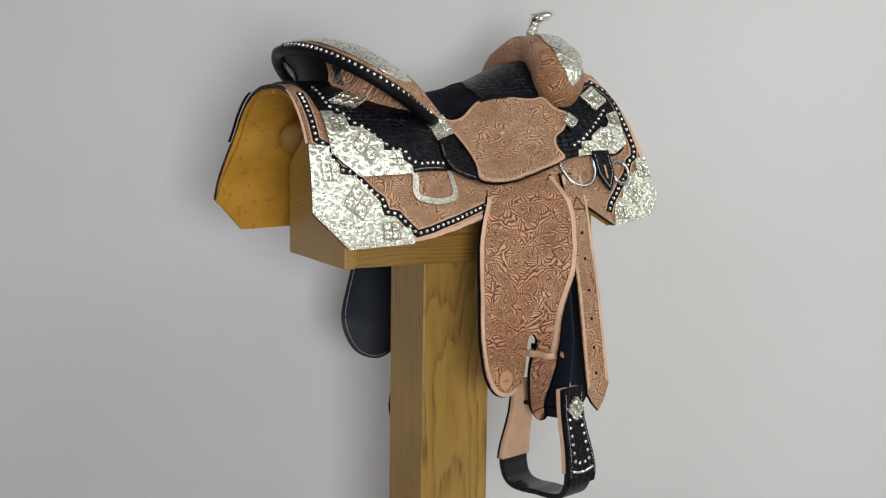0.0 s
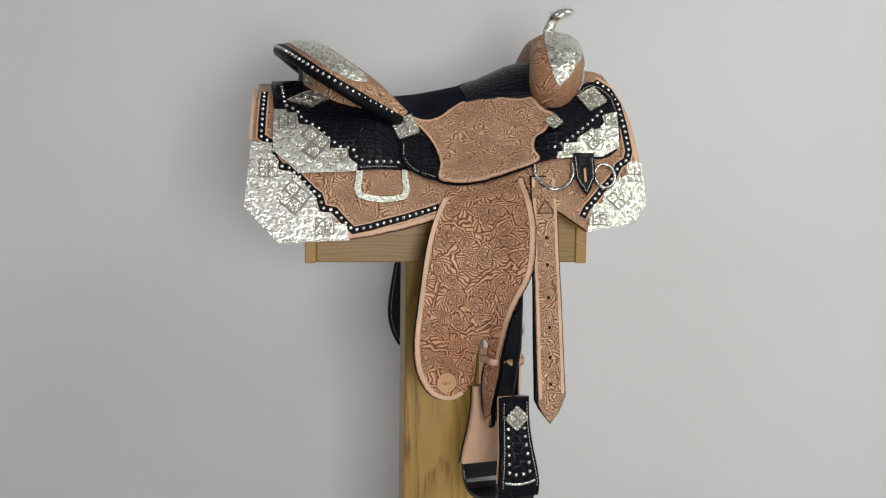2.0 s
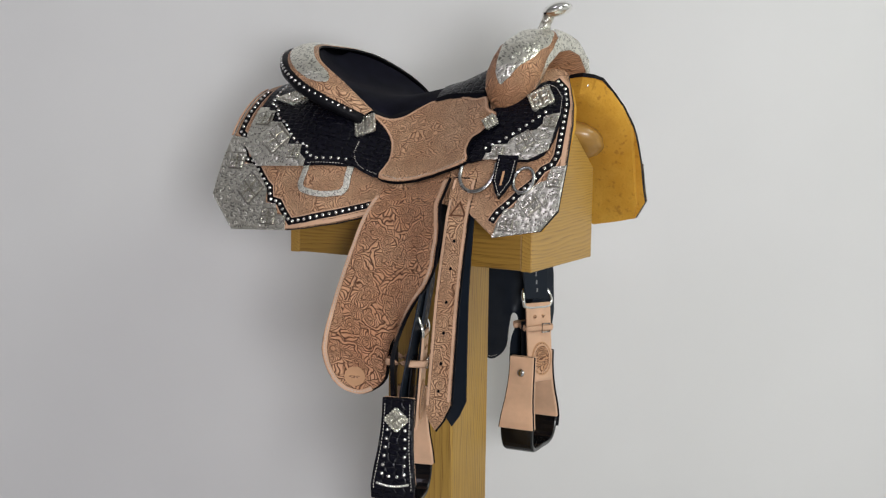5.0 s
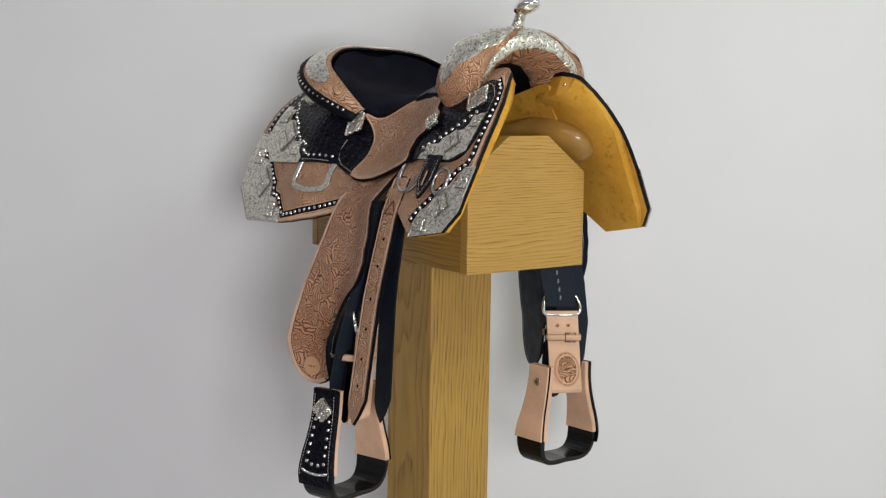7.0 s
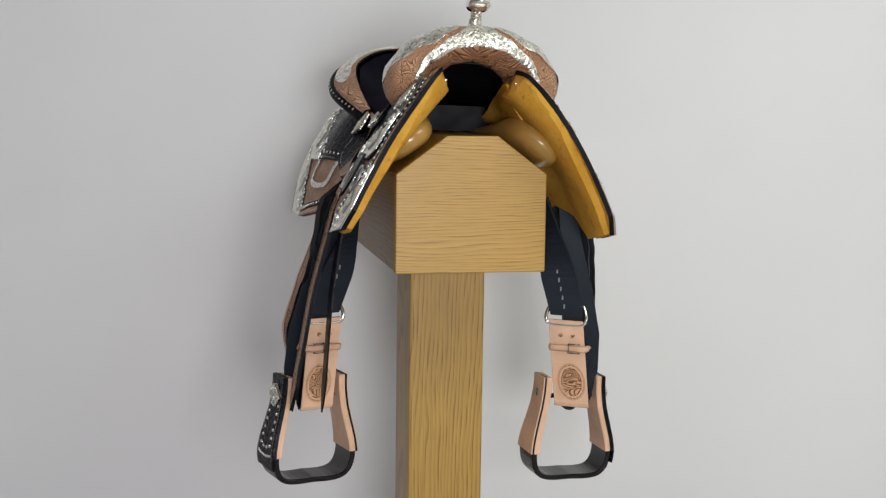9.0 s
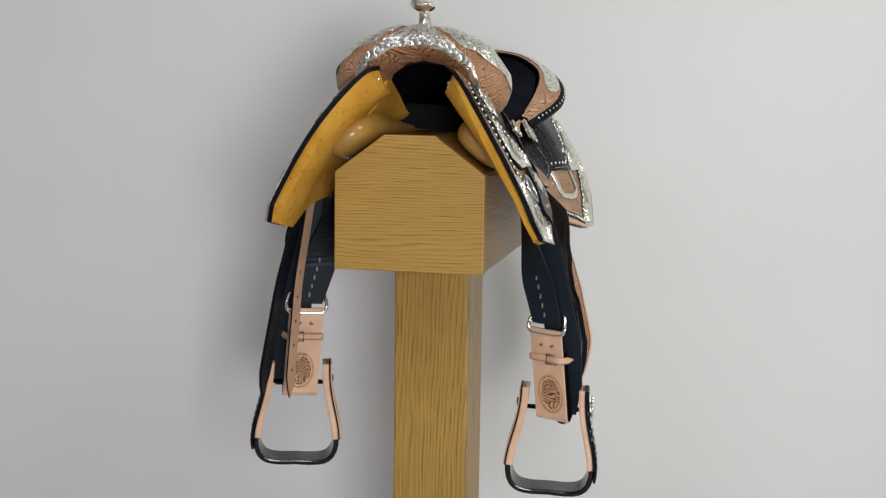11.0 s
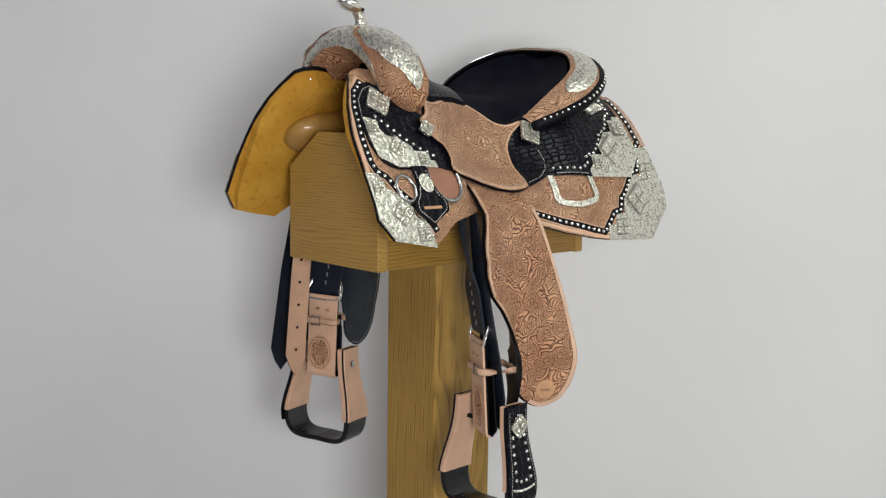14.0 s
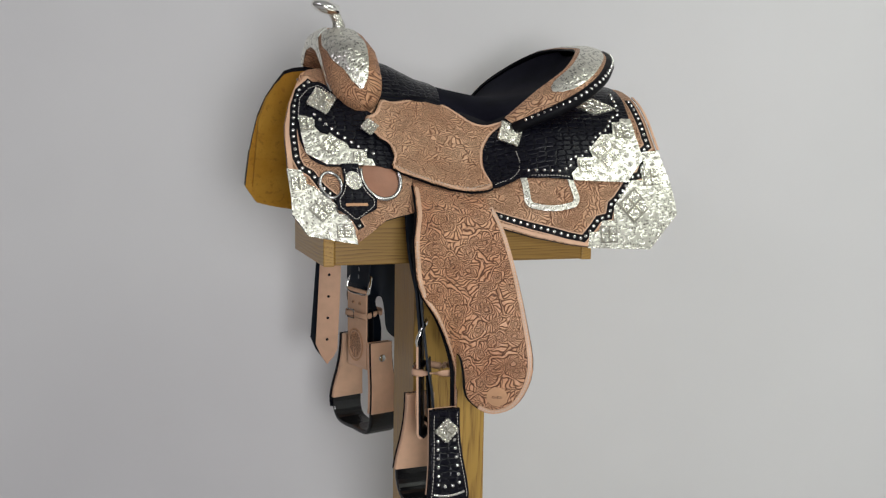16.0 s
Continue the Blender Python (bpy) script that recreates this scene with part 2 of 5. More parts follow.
# ---------------------------------------------------------------- mesh helpers
def part(name, bm, materials, parent, label="", bevel=0.0, smooth=False):
    """Links a bmesh as one mesh object under a thing or a part. Meshes are written in the space of their thing's floor point."""
    me = bpy.data.meshes.new(name)
    if smooth:
        for f in bm.faces:
            f.smooth = True
    bm.to_mesh(me)
    bm.free()
    for m in materials if isinstance(materials, (list, tuple)) else [materials]:
        me.materials.append(m)
    ob = new(name, me)
    if parent is not None:
        ob.parent = parent
        if parent.type == "EMPTY":
            ob.location = -Vector(parent["base"])
    if label:
        tagged(ob, label)
    if bevel:
        mod = ob.modifiers.new("edge", "BEVEL")
        mod.width, mod.segments, mod.limit_method, mod.angle_limit = bevel, 2, "ANGLE", radians(50)
    return ob


def piece(name, me, matrix, parent):
    """A small piece that shares its mesh with its like."""
    ob = new(name, me)
    ob.parent = parent
    ob.matrix_basis = matrix
    return ob


def thing(name, base, label, category):
    ob = new(name)
    ob.empty_display_size = 0.05
    ob["base"] = base
    ob.location = base
    return tagged(ob, label, category)


def mesh_of(bm, name, material, smooth=True):
    for f in bm.faces:
        f.smooth = smooth
    me = bpy.data.meshes.new(name)
    bm.to_mesh(me)
    bm.free()
    for m in material if isinstance(material, (list, tuple)) else [material]:
        me.materials.append(m)
    return me


def spline(points, per=6, closed=True):
    """Catmull-Rom through 2D or 3D points."""
    p = [Vector(q) for q in points]
    n, out = len(p), []
    for i in range(n if closed else n - 1):
        if closed:
            a, b, c, d = p[i - 1], p[i], p[(i + 1) % n], p[(i + 2) % n]
        else:
            a, b, c, d = p[max(i - 1, 0)], p[i], p[i + 1], p[min(i + 2, n - 1)]
        for k in range(per):
            u = k / per
            out.append(0.5 * (2 * b + (c - a) * u + (2 * a - 5 * b + 4 * c - d) * u * u + (3 * b - a - 3 * c + d) * u ** 3))
    if not closed:
        out.append(p[-1])
    return [tuple(v) for v in out]


def cut_polygon(outline, step_u, step_v):
    """A flat polygon cut along a grid; returns vertices and faces."""
    bm = bmesh.new()
    bm.faces.new([bm.verts.new((u, v, 0)) for u, v in outline])
    us, vs = [p[0] for p in outline], [p[1] for p in outline]
    for axis, lo, hi, st in ((0, min(us), max(us), step_u), (1, min(vs), max(vs), step_v)):
        n = int((hi - lo) / st)
        for k in range(1, n + 1):
            at, no = [0, 0, 0], [0, 0, 0]
            at[axis], no[axis] = lo + (hi - lo) * k / (n + 1), 1
            bmesh.ops.bisect_plane(bm, geom=bm.verts[:] + bm.edges[:] + bm.faces[:], plane_co=at, plane_no=no, dist=1e-6)
    bmesh.ops.triangulate(bm, faces=[f for f in bm.faces if len(f.verts) > 4])
    bm.verts.index_update()
    verts = [(v.co.x, v.co.y) for v in bm.verts]
    faces = [[v.index for v in f.verts] for f in bm.faces]
    rim = [(e.verts[0].index, e.verts[1].index) for e in bm.edges if len(e.link_faces) == 1]
    bm.free()
    return verts, faces, rim


def plate(name, outline, surf, parent, materials, thick=0.004, off=0.0, step=(0.02, 0.02), side=0, label="", bevel=0.0006):
    """A sheet of leather or metal with its own thickness that lies on surf(u, v, height). materials: face, edge, back."""
    verts, faces, rim = cut_polygon(outline, *step)
    bm = bmesh.new()
    flip = lambda p: hung(p, side)
    top = [bm.verts.new(flip(surf(u, v, off + thick))) for u, v in verts]
    low = [bm.verts.new(flip(surf(u, v, off))) for u, v in verts]
    for f in faces:
        a = bm.faces.new([top[i] for i in f])
        a.material_index, a.smooth = 0, True
        b = bm.faces.new([low[i] for i in reversed(f)])
        b.material_index, b.smooth = 2, True
    for i, j in rim:
        try:
            c = bm.faces.new((top[i], top[j], low[j], low[i]))
        except ValueError:
            continue
        c.material_index = 1
        for e in c.edges:
            if (e.verts[0] in (top[i], top[j])) == (e.verts[1] in (top[i], top[j])):
                e.smooth = False
    bmesh.ops.recalc_face_normals(bm, faces=bm.faces[:])
    if not isinstance(materials, (list, tuple)):
        materials = [materials] * 3
    return part(name, bm, list(materials), parent, label, bevel)


def ribbon(points, width):
    """The outline of a strip of even width along a 2D line."""
    p = [Vector(q).to_2d() for q in points]
    left, right = [], []
    for i, q in enumerate(p):
        d0 = (q - p[i - 1]).normalized() if i else None
        d1 = (p[i + 1] - q).normalized() if i < len(p) - 1 else None
        d = d0 if d1 is None else d1 if d0 is None else (d0 + d1).normalized()
        cosine = max(0.6, d.dot(d1 if d1 is not None else d0))
        n = Vector((-d.y, d.x)) * (width / 2 / cosine)
        left.append(tuple(q + n))
        right.append(tuple(q - n))
    return left + right[::-1]


def along(points, gap, start=0.5):
    """Evenly spaced places on a line."""
    p = [Vector(q) for q in points]
    seg = [(b - a).length for a, b in zip(p, p[1:])]
    total = sum(seg)
    n = max(1, int(total / gap))
    out = []
    for k in range(n):
        d = (k + start) * total / n
        i = 0
        while i < len(seg) - 1 and d > seg[i]:
            d -= seg[i]
            i += 1
        out.append(p[i].lerp(p[i + 1], min(1, d / seg[i])))
    return out


def tube(points, radius, sides=8, closed=False, flat=1.0, up=(0, 0, 1)):
    """A bent round or flattened bar along 3D points."""
    bm = bmesh.new()
    p = [Vector(q) for q in points]
    n, rings = len(p), []
    for i, q in enumerate(p):
        a, b = (p[i - 1], p[(i + 1) % n]) if closed else (p[max(i - 1, 0)], p[min(i + 1, n - 1)])
        d = (b - a).normalized()
        s = d.cross(Vector(up))
        s = s.normalized() if s.length > 1e-5 else Vector((1, 0, 0))
        w = s.cross(d)
        r = radius[i] if isinstance(radius, (list, tuple)) else radius
        rings.append([bm.verts.new(q + r * (math.cos(2 * math.pi * k / sides) * s + flat * math.sin(2 * math.pi * k / sides) * w)) for k in range(sides)])
    for i in range(n if closed else n - 1):
        a, b = rings[i], rings[(i + 1) % n]
        for k in range(sides):
            bm.faces.new((a[k], a[(k + 1) % sides], b[(k + 1) % sides], b[k])).smooth = True
    if not closed:
        bm.faces.new(rings[0][::-1])
        bm.faces.new(rings[-1])
    bmesh.ops.recalc_face_normals(bm, faces=bm.faces[:])
    return bm


def box_bm(x0, x1, y0, y1, z0, z1):
    bm = bmesh.new()
    bmesh.ops.create_cube(bm, size=1)
    for v in bm.verts:
        v.co = (x0 if v.co.x < 0 else x1, y0 if v.co.y < 0 else y1, z0 if v.co.z < 0 else z1)
    return bm


def prism_x(shape, x0, x1):
    """A (y, z) outline drawn out along x."""
    bm = bmesh.new()
    a = [bm.verts.new((x0, y, z)) for y, z in shape]
    b = [bm.verts.new((x1, y, z)) for y, z in shape]
    bm.faces.new(a)
    bm.faces.new(b[::-1])
    for i in range(len(a)):
        j = (i + 1) % len(a)
        bm.faces.new((a[i], b[i], b[j], a[j]))
    bmesh.ops.recalc_face_normals(bm, faces=bm.faces[:])
    return bm


def frame_at(surf, u, v, h, side=1, spin=0.0):
    """A pose on a surface: z away from it, x along u."""
    e = 1e-3
    p = Vector(surf(u, v, h))
    at = Vector(hung(p, side))
    n = (Vector(surf(u, v, h + 0.01)) - p).normalized()
    x = Vector(surf(u + e, v, h)) - p
    n.y, x.y = n.y * side, x.y * side
    x = (x - n * x.dot(n)).normalized()
    y = n.cross(x)
    return Matrix.Translation(at) @ Matrix((x, y, n)).transposed().to_4x4() @ pose(0, 0, 0, 0, 0, spin)


# ---------------------------------------------------------------- room
def room():
    def wall(name, x0, x1, y0, y1, z0, z1, mat):
        tagged(part(name, box_bm(x0, x1, y0, y1, z0, z1), mat, None), "grey painted plaster" if mat is not FLOOR_MAT else "grey floor", "wall" if "wall" in name else name, kind="structure")
    wall("floor", -3.2, 3.2, -4.7, 1.0, -0.1, 0.0, FLOOR_MAT)
    wall("wall_back", -3.2, 3.2, WALL_Y, WALL_Y + 0.12, 0.0, 2.75, PAINT)
    # Left and front walls are out of view, dark only for reflections.
    wall("unseen_wall_left", -3.32, -3.2, -4.7, WALL_Y + 0.12, 0.0, 2.75, UNSEEN_DARK)
    wall("wall_right", 3.2, 3.32, -4.7, WALL_Y + 0.12, 0.0, 2.75, PAINT)
    wall("unseen_wall_front", -3.2, 3.2, -4.82, -4.7, 0.0, 2.75, UNSEEN_DARK)
    wall("ceiling", -3.2, 3.2, -4.7, WALL_Y + 0.12, 2.75, 2.85, CEILING_MAT)


WALL_Y = 0.55
room()


# ---------------------------------------------------------------- saddle stand
def saddle_stand():
    st = thing("saddle_stand", (0, 0, 0), "yellow-stained ash saddle stand, boxed beam on a square post", "saddle stand")
    hexa = [(-0.13, 0.75), (0.13, 0.75), (0.13, 0.917), (0.044, 0.981), (-0.044, 0.981), (-0.13, 0.917)]
    for x0 in (-0.252, 0.232):
        part("end_board", prism_x(hexa, x0, x0 + 0.020), WOOD_END, st, bevel=0.002)
    for s in (-1, 1):
        part("side_board", box_bm(-0.232, 0.232, *sorted((s * 0.108, s * 0.1285)), 0.7515, 0.915), WOOD_BEAM, st, bevel=0.002)
        a, b = Vector((s * 0.1285, 0.9165)), Vector((s * 0.0435, 0.9798))
        n = Vector((-(b - a).y, (b - a).x)).normalized() * 0.018
        n = n if n.y < 0 else -n
        part("slope_board", prism_x([tuple(a), tuple(b), tuple(b + n), tuple(a + n)], -0.232, 0.232), WOOD_BEAM, st, bevel=0.002)
    part("top_board", box_bm(-0.232, 0.232, -0.0425, 0.0425, 0.962, 0.9795), WOOD_BEAM, st, bevel=0.002)
    part("bottom_board", box_bm(-0.232, 0.232, -0.107, 0.107, 0.7515, 0.771), WOOD_BEAM, st, bevel=0.002)
    part("post", box_bm(-0.07, 0.07, -0.07, 0.07, 0.0, 0.7505), WOOD_POST, st, bevel=0.004)
    return st


stand = saddle_stand()


# ---------------------------------------------------------------- the drape of the saddle over the bars
REAR = [(0.0, 1.055), (0.05, 1.052), (0.10, 1.038), (0.136, 1.015), (0.170, 0.98), (0.203, 0.92), (0.224, 0.86), (0.240, 0.80), (0.254, 0.74)]
WAIST = [(0.0, 1.052), (0.03, 1.049), (0.06, 1.036), (0.085, 1.011), (0.105, 0.984), (0.118, 0.955), (0.142, 0.922), (0.175, 0.887), (0.194, 0.85), (0.212, 0.81), (0.235, 0.74)]
FRONT = [(0.020, 1.062), (0.040, 1.078), (0.060, 1.088), (0.080, 1.073), (0.105, 1.041), (0.134, 1.0), (0.161, 0.955), (0.189, 0.90), (0.212, 0.85), (0.230, 0.80), (0.245, 0.74)]


def resampled(profile, n=60):
    p = np.array(spline(profile, 8, closed=False))
    s = np.r_[0, np.cumsum(np.hypot(*np.diff(p, axis=0).T))]
    return np.stack([np.interp(np.linspace(0, s[-1], n + 1), s, p[:, i]) for i in (0, 1)], 1)


REAR_N, WAIST_N, FRONT_N = resampled(REAR), resampled(WAIST), resampled(FRONT)
LENGTH = 0.47  # metres of leather from ridge to lower rim


def ease(k):
    k = min(1.0, max(0.0, k))
    return k * k * (3 - 2 * k)


def section(x):
    """Profile of the flank: wide behind, drawn in under the seat, spread again over the shoulders."""
    k = min(1.0, max(0.0, (x + 0.35) / 0.64))
    k = ease(k) * 0.5 + k * 0.5
    w = ease((x + 0.155) / 0.135) * ease((0.20 - x) / 0.16)
    return (REAR_N * (1 - k) + FRONT_N * k) * (1 - w) + WAIST_N * w


def hung(p, side):
    """A point of one flank; the leather of the near side hangs a finger's width further back."""
    if side == 0:
        return tuple(p)
    low = min(1.0, max(0.0, (0.985 - p[2]) / 0.1)) if side > 0 else 0.0
    return p[0] - 0.012 * low, (p[1] + 0.006 * low) * side, p[2]


def drape(x, s, h):
    """Flank of the saddle: x forward, s metres down from the ridge, h metres off the leather."""
    prof = section(x)
    i = min(max(s / LENGTH, 0.0), 1.0) * (len(prof) - 1)
    j = min(int(i), len(prof) - 2)
    p = prof[j] + (prof[j + 1] - prof[j]) * (i - j)
    a, b = prof[max(j - 2, 0)], prof[min(j + 3, len(prof) - 1)]
    d = (b - a) / np.hypot(*(b - a))
    return x, p[0] - d[1] * h, p[1] + d[0] * h


def down(x, z, h=0.0):
    """How far down the leather a height z lies, for a layer that stands h off the leather."""
    prof = section(x)
    top = int(np.argmax(prof[:, 1]))
    zs = prof[top:, 1]
    find = lambda v: LENGTH * (top + float(np.interp(-v, -zs, np.arange(len(zs))))) / (len(prof) - 1)
    s = find(z)
    for _ in range(3 if h else 0):
        s = find(z - (drape(x, s, h)[2] - drape(x, s, 0.0)[2]))
    return s


def laid(points, h=0.008):
    return [(x, down(x, z, h)) for x, z in points]


# ---------------------------------------------------------------- saddle
saddle = thing("saddle", (0, 0, 0.98), "western show saddle, carved tan leather, black trim, engraved silver plates", "saddle")
SIDES = ((-1, "off"), (1, "near"))


def stud_mesh(r):
    bm = bmesh.new()
    bmesh.ops.create_uvsphere(bm, u_segments=8, v_segments=6, radius=r)
    bmesh.ops.delete(bm, geom=[v for v in bm.verts if v.co.z < -1e-4], context="VERTS")
    for v in bm.verts:
        v.co.z *= 0.75
    return mesh_of(bm, "stud", CHROME)


STUD, STUD_SMALL = stud_mesh(0.0034), stud_mesh(0.0026)


def studs(line, surf, h, side, parent, gap=0.0125, mesh=STUD):
    for p in along(line, gap):
        piece("stud", mesh, frame_at(surf, p[0], p[1], h, side), parent)


def square_boss(size_u, size_v, depth=0.0026):
    """Raised square with a bevelled edge and a crossed groove, for the silver plates: four little cushions."""
    bm = bmesh.new()
    for i in (-1, 1):
        for j in (-1, 1):
            cx, cy, a, b = i * size_u / 4, j * size_v / 4, size_u / 4 * 0.95, size_v / 4 * 0.95
            lo = [bm.verts.new((cx + p * a, cy + q * b, -0.001)) for p, q in ((-1, -1), (1, -1), (1, 1), (-1, 1))]
            hi = [bm.verts.new((cx + p * a * 0.86, cy + q * b * 0.86, depth)) for p, q in ((-1, -1), (1, -1), (1, 1), (-1, 1))]
            bm.faces.new(hi)
            for k in range(4):
                bm.faces.new((lo[k], lo[(k + 1) % 4], hi[(k + 1) % 4], hi[k]))
    a, b = size_u / 2 * 1.09, size_v / 2 * 1.09
    floor = bm.faces.new([bm.verts.new((p * a, q * b, 0.0003)) for p, q in ((-1, -1), (1, -1), (1, 1), (-1, 1))])
    floor.material_index = 1
    bmesh.ops.recalc_face_normals(bm, faces=bm.faces[:])
    return mesh_of(bm, "boss", (SILVER_FINE, OXIDE), False)


def concho_mesh(a, b, bead):
    """Diamond concho: bevelled silver body, four raised squares, a rope of beads round it."""
    bm = bmesh.new()
    def ring(k, z):
        return [bm.verts.new((x * k, y * k, z)) for x, y in ((a, 0), (0, b), (-a, 0), (0, -b))]
    r = [ring(1.0, -0.002), ring(1.0, 0.003), ring(0.86, 0.0042), ring(0.8, 0.0036)]
    for p, q in zip(r, r[1:]):
        for k in range(4):
            bm.faces.new((p[k], p[(k + 1) % 4], q[(k + 1) % 4], q[k]))
    bm.faces.new(r[-1]).material_index = 1
    for i, j in ((1, 0), (0, 1), (-1, 0), (0, -1)):
        c = Vector((i * a * 0.40, j * b * 0.40, 0))
        lo = [bm.verts.new(c + Vector((p * a * 0.36, q * b * 0.36, 0.003))) for p, q in ((1, 0), (0, 1), (-1, 0), (0, -1))]
        hi = [bm.verts.new(c + Vector((p * a * 0.22, q * b * 0.22, 0.006))) for p, q in ((1, 0), (0, 1), (-1, 0), (0, -1))]
        bm.faces.new(hi)
        for k in range(4):
            bm.faces.new((lo[k], lo[(k + 1) % 4], hi[(k + 1) % 4], hi[k]))
    corners = [Vector((a, 0, 0)), Vector((0, b, 0)), Vector((-a, 0, 0)), Vector((0, -b, 0)), Vector((a, 0, 0))]
    for q in along(corners, bead * 1.9):
        bmesh.ops.create_uvsphere(bm, u_segments=6, v_segments=4, radius=bead, matrix=Matrix.Translation((q.x * 0.98, q.y * 0.98, 0.003)))
    bmesh.ops.recalc_face_normals(bm, faces=bm.faces[:])
    return mesh_of(bm, "concho", (SILVER_FINE, OXIDE), False)


CONCHO_STIRRUP = concho_mesh(0.0205, 0.0205, 0.0030)
CONCHO_LARGE, CONCHO_SMALL, CONCHO_LONG = concho_mesh(0.0265, 0.0265, 0.0029), concho_mesh(0.0150, 0.0150, 0.0026), concho_mesh(0.040, 0.021, 0.0022)


def concho(mesh, surf, u, v, h, side, spin, label):
    ob = piece("concho", mesh, Matrix.Translation(-Vector(saddle["base"])) @ frame_at(surf, u, v, h, side, spin), saddle)
    return tagged(ob, label)


def stitches(line, surf, h, side, parent, gap=0.005):
    """A row of short stitches in one mesh."""
    bm = bmesh.new()
    pts = along(line, gap)
    for a, b in zip(pts, pts[1:]):
        c = a.lerp(b, 0.62)
        d = Vector((b.x - a.x, b.y - a.y)).normalized() * 0.00055
        quad = [(a.x - d.y, a.y + d.x), (c.x - d.y, c.y + d.x), (c.x + d.y, c.y - d.x), (a.x + d.y, a.y - d.x)]
        vs = [bm.verts.new(hung(surf(u, v, h), side)) for u, v in quad]
        bm.faces.new(vs)
    return tagged(part("stitching", bm, THREAD, parent), kind="stuff")


SKIRT = [(-0.335, 1.05), (-0.337, 1.023), (-0.338, 0.993), (-0.339, 0.961), (-0.35, 0.851), (-0.294, 0.793), (-0.177, 0.798), (-0.141, 0.803), (-0.085, 0.814), (-0.028, 0.83), (0.01, 0.842), (0.10, 0.862), (0.178, 0.848), (0.202, 0.831), (0.23, 0.812), (0.311, 0.827), (0.335, 0.86), (0.332, 0.931), (0.328, 0.966), (0.323, 1.001), (0.312, 1.036), (0.298, 1.062)]
BAND_REAR = [(-0.322, 1.044), (-0.324, 1.003), (-0.325, 0.967), (-0.307, 0.956), (-0.302, 0.931), (-0.292, 0.918), (-0.277, 0.915), (-0.265, 0.905), (-0.237, 0.877), (-0.227, 0.870), (-0.221, 0.849), (-0.201, 0.845), (-0.189, 0.831), (-0.17, 0.812), (-0.141, 0.818), (-0.085, 0.832), (-0.023, 0.850), (0.02, 0.863)]
BAND_FRONT = [(0.269, 1.072), (0.292, 1.055), (0.304, 1.029), (0.310, 0.991), (0.314, 0.947), (0.309, 0.932), (0.294, 0.923), (0.281, 0.901), (0.264, 0.885), (0.247, 0.866), (0.231, 0.85), (0.223, 0.835)]
PLATE_REAR = [(-0.341, 0.959), (-0.31, 0.957), (-0.307, 0.934), (-0.298, 0.931), (-0.297, 0.909), (-0.276, 0.91), (-0.262, 0.9), (-0.232, 0.866), (-0.229, 0.841), (-0.206, 0.84), (-0.198, 0.822), (-0.181, 0.820), (-0.177, 0.796), (-0.295, 0.791), (-0.352, 0.851)]
PLATE_FRONT = [(0.334, 0.931), (0.311, 0.928), (0.308, 0.907), (0.296, 0.903), (0.277, 0.888), (0.264, 0.875), (0.259, 0.859), (0.243, 0.855), (0.235, 0.837), (0.23, 0.810), (0.312, 0.825), (0.337, 0.86)]


FRONT_EDGE = sorted((q[1], q[0]) for q in laid(SKIRT[15:22] + [(0.277, 1.086)]))


def lining_surface(x, s, h):
    """The padding under the skirt: thin behind, thick and rounded at the front edge."""
    full = float(np.interp(s, [0.0, 0.02, 0.06, 0.15, 0.30, 0.47], [0.3, 1.0, 1.45, 1.1, 0.65, 0.45]))
    rim = float(np.interp(s, [q[0] for q in FRONT_EDGE], [q[1] for q in FRONT_EDGE]))
    t = min(1.0, max(0.0, (rim + 0.002 - x) / 0.05))
    full *= 0.15 + 0.85 * math.sqrt(1 - (1 - t) ** 2)
    return drape(x, s, -0.0003 + (h + 0.0003) * (0.30 + (full - 0.30) * min(1.0, max(0.0, x / 0.22))))


def grown(outline, d):
    """A closed outline moved outwards by d."""
    p = [Vector(q).to_2d() for q in outline]
    area = sum(a.x * b.y - a.y * b.x for a, b in zip(p, p[1:] + p[:1]))
    out = []
    for i, q in enumerate(p):
        a, b = (q - p[i - 1]).normalized(), (p[(i + 1) % len(p)] - q).normalized()
        t = (a + b).normalized() if (a + b).length > 1e-6 else b
        n = Vector((t.y, -t.x)) if area > 0 else Vector((-t.y, t.x))
        out.append(tuple(q + n * (d / max(0.7, t.dot(b)))))
    return out


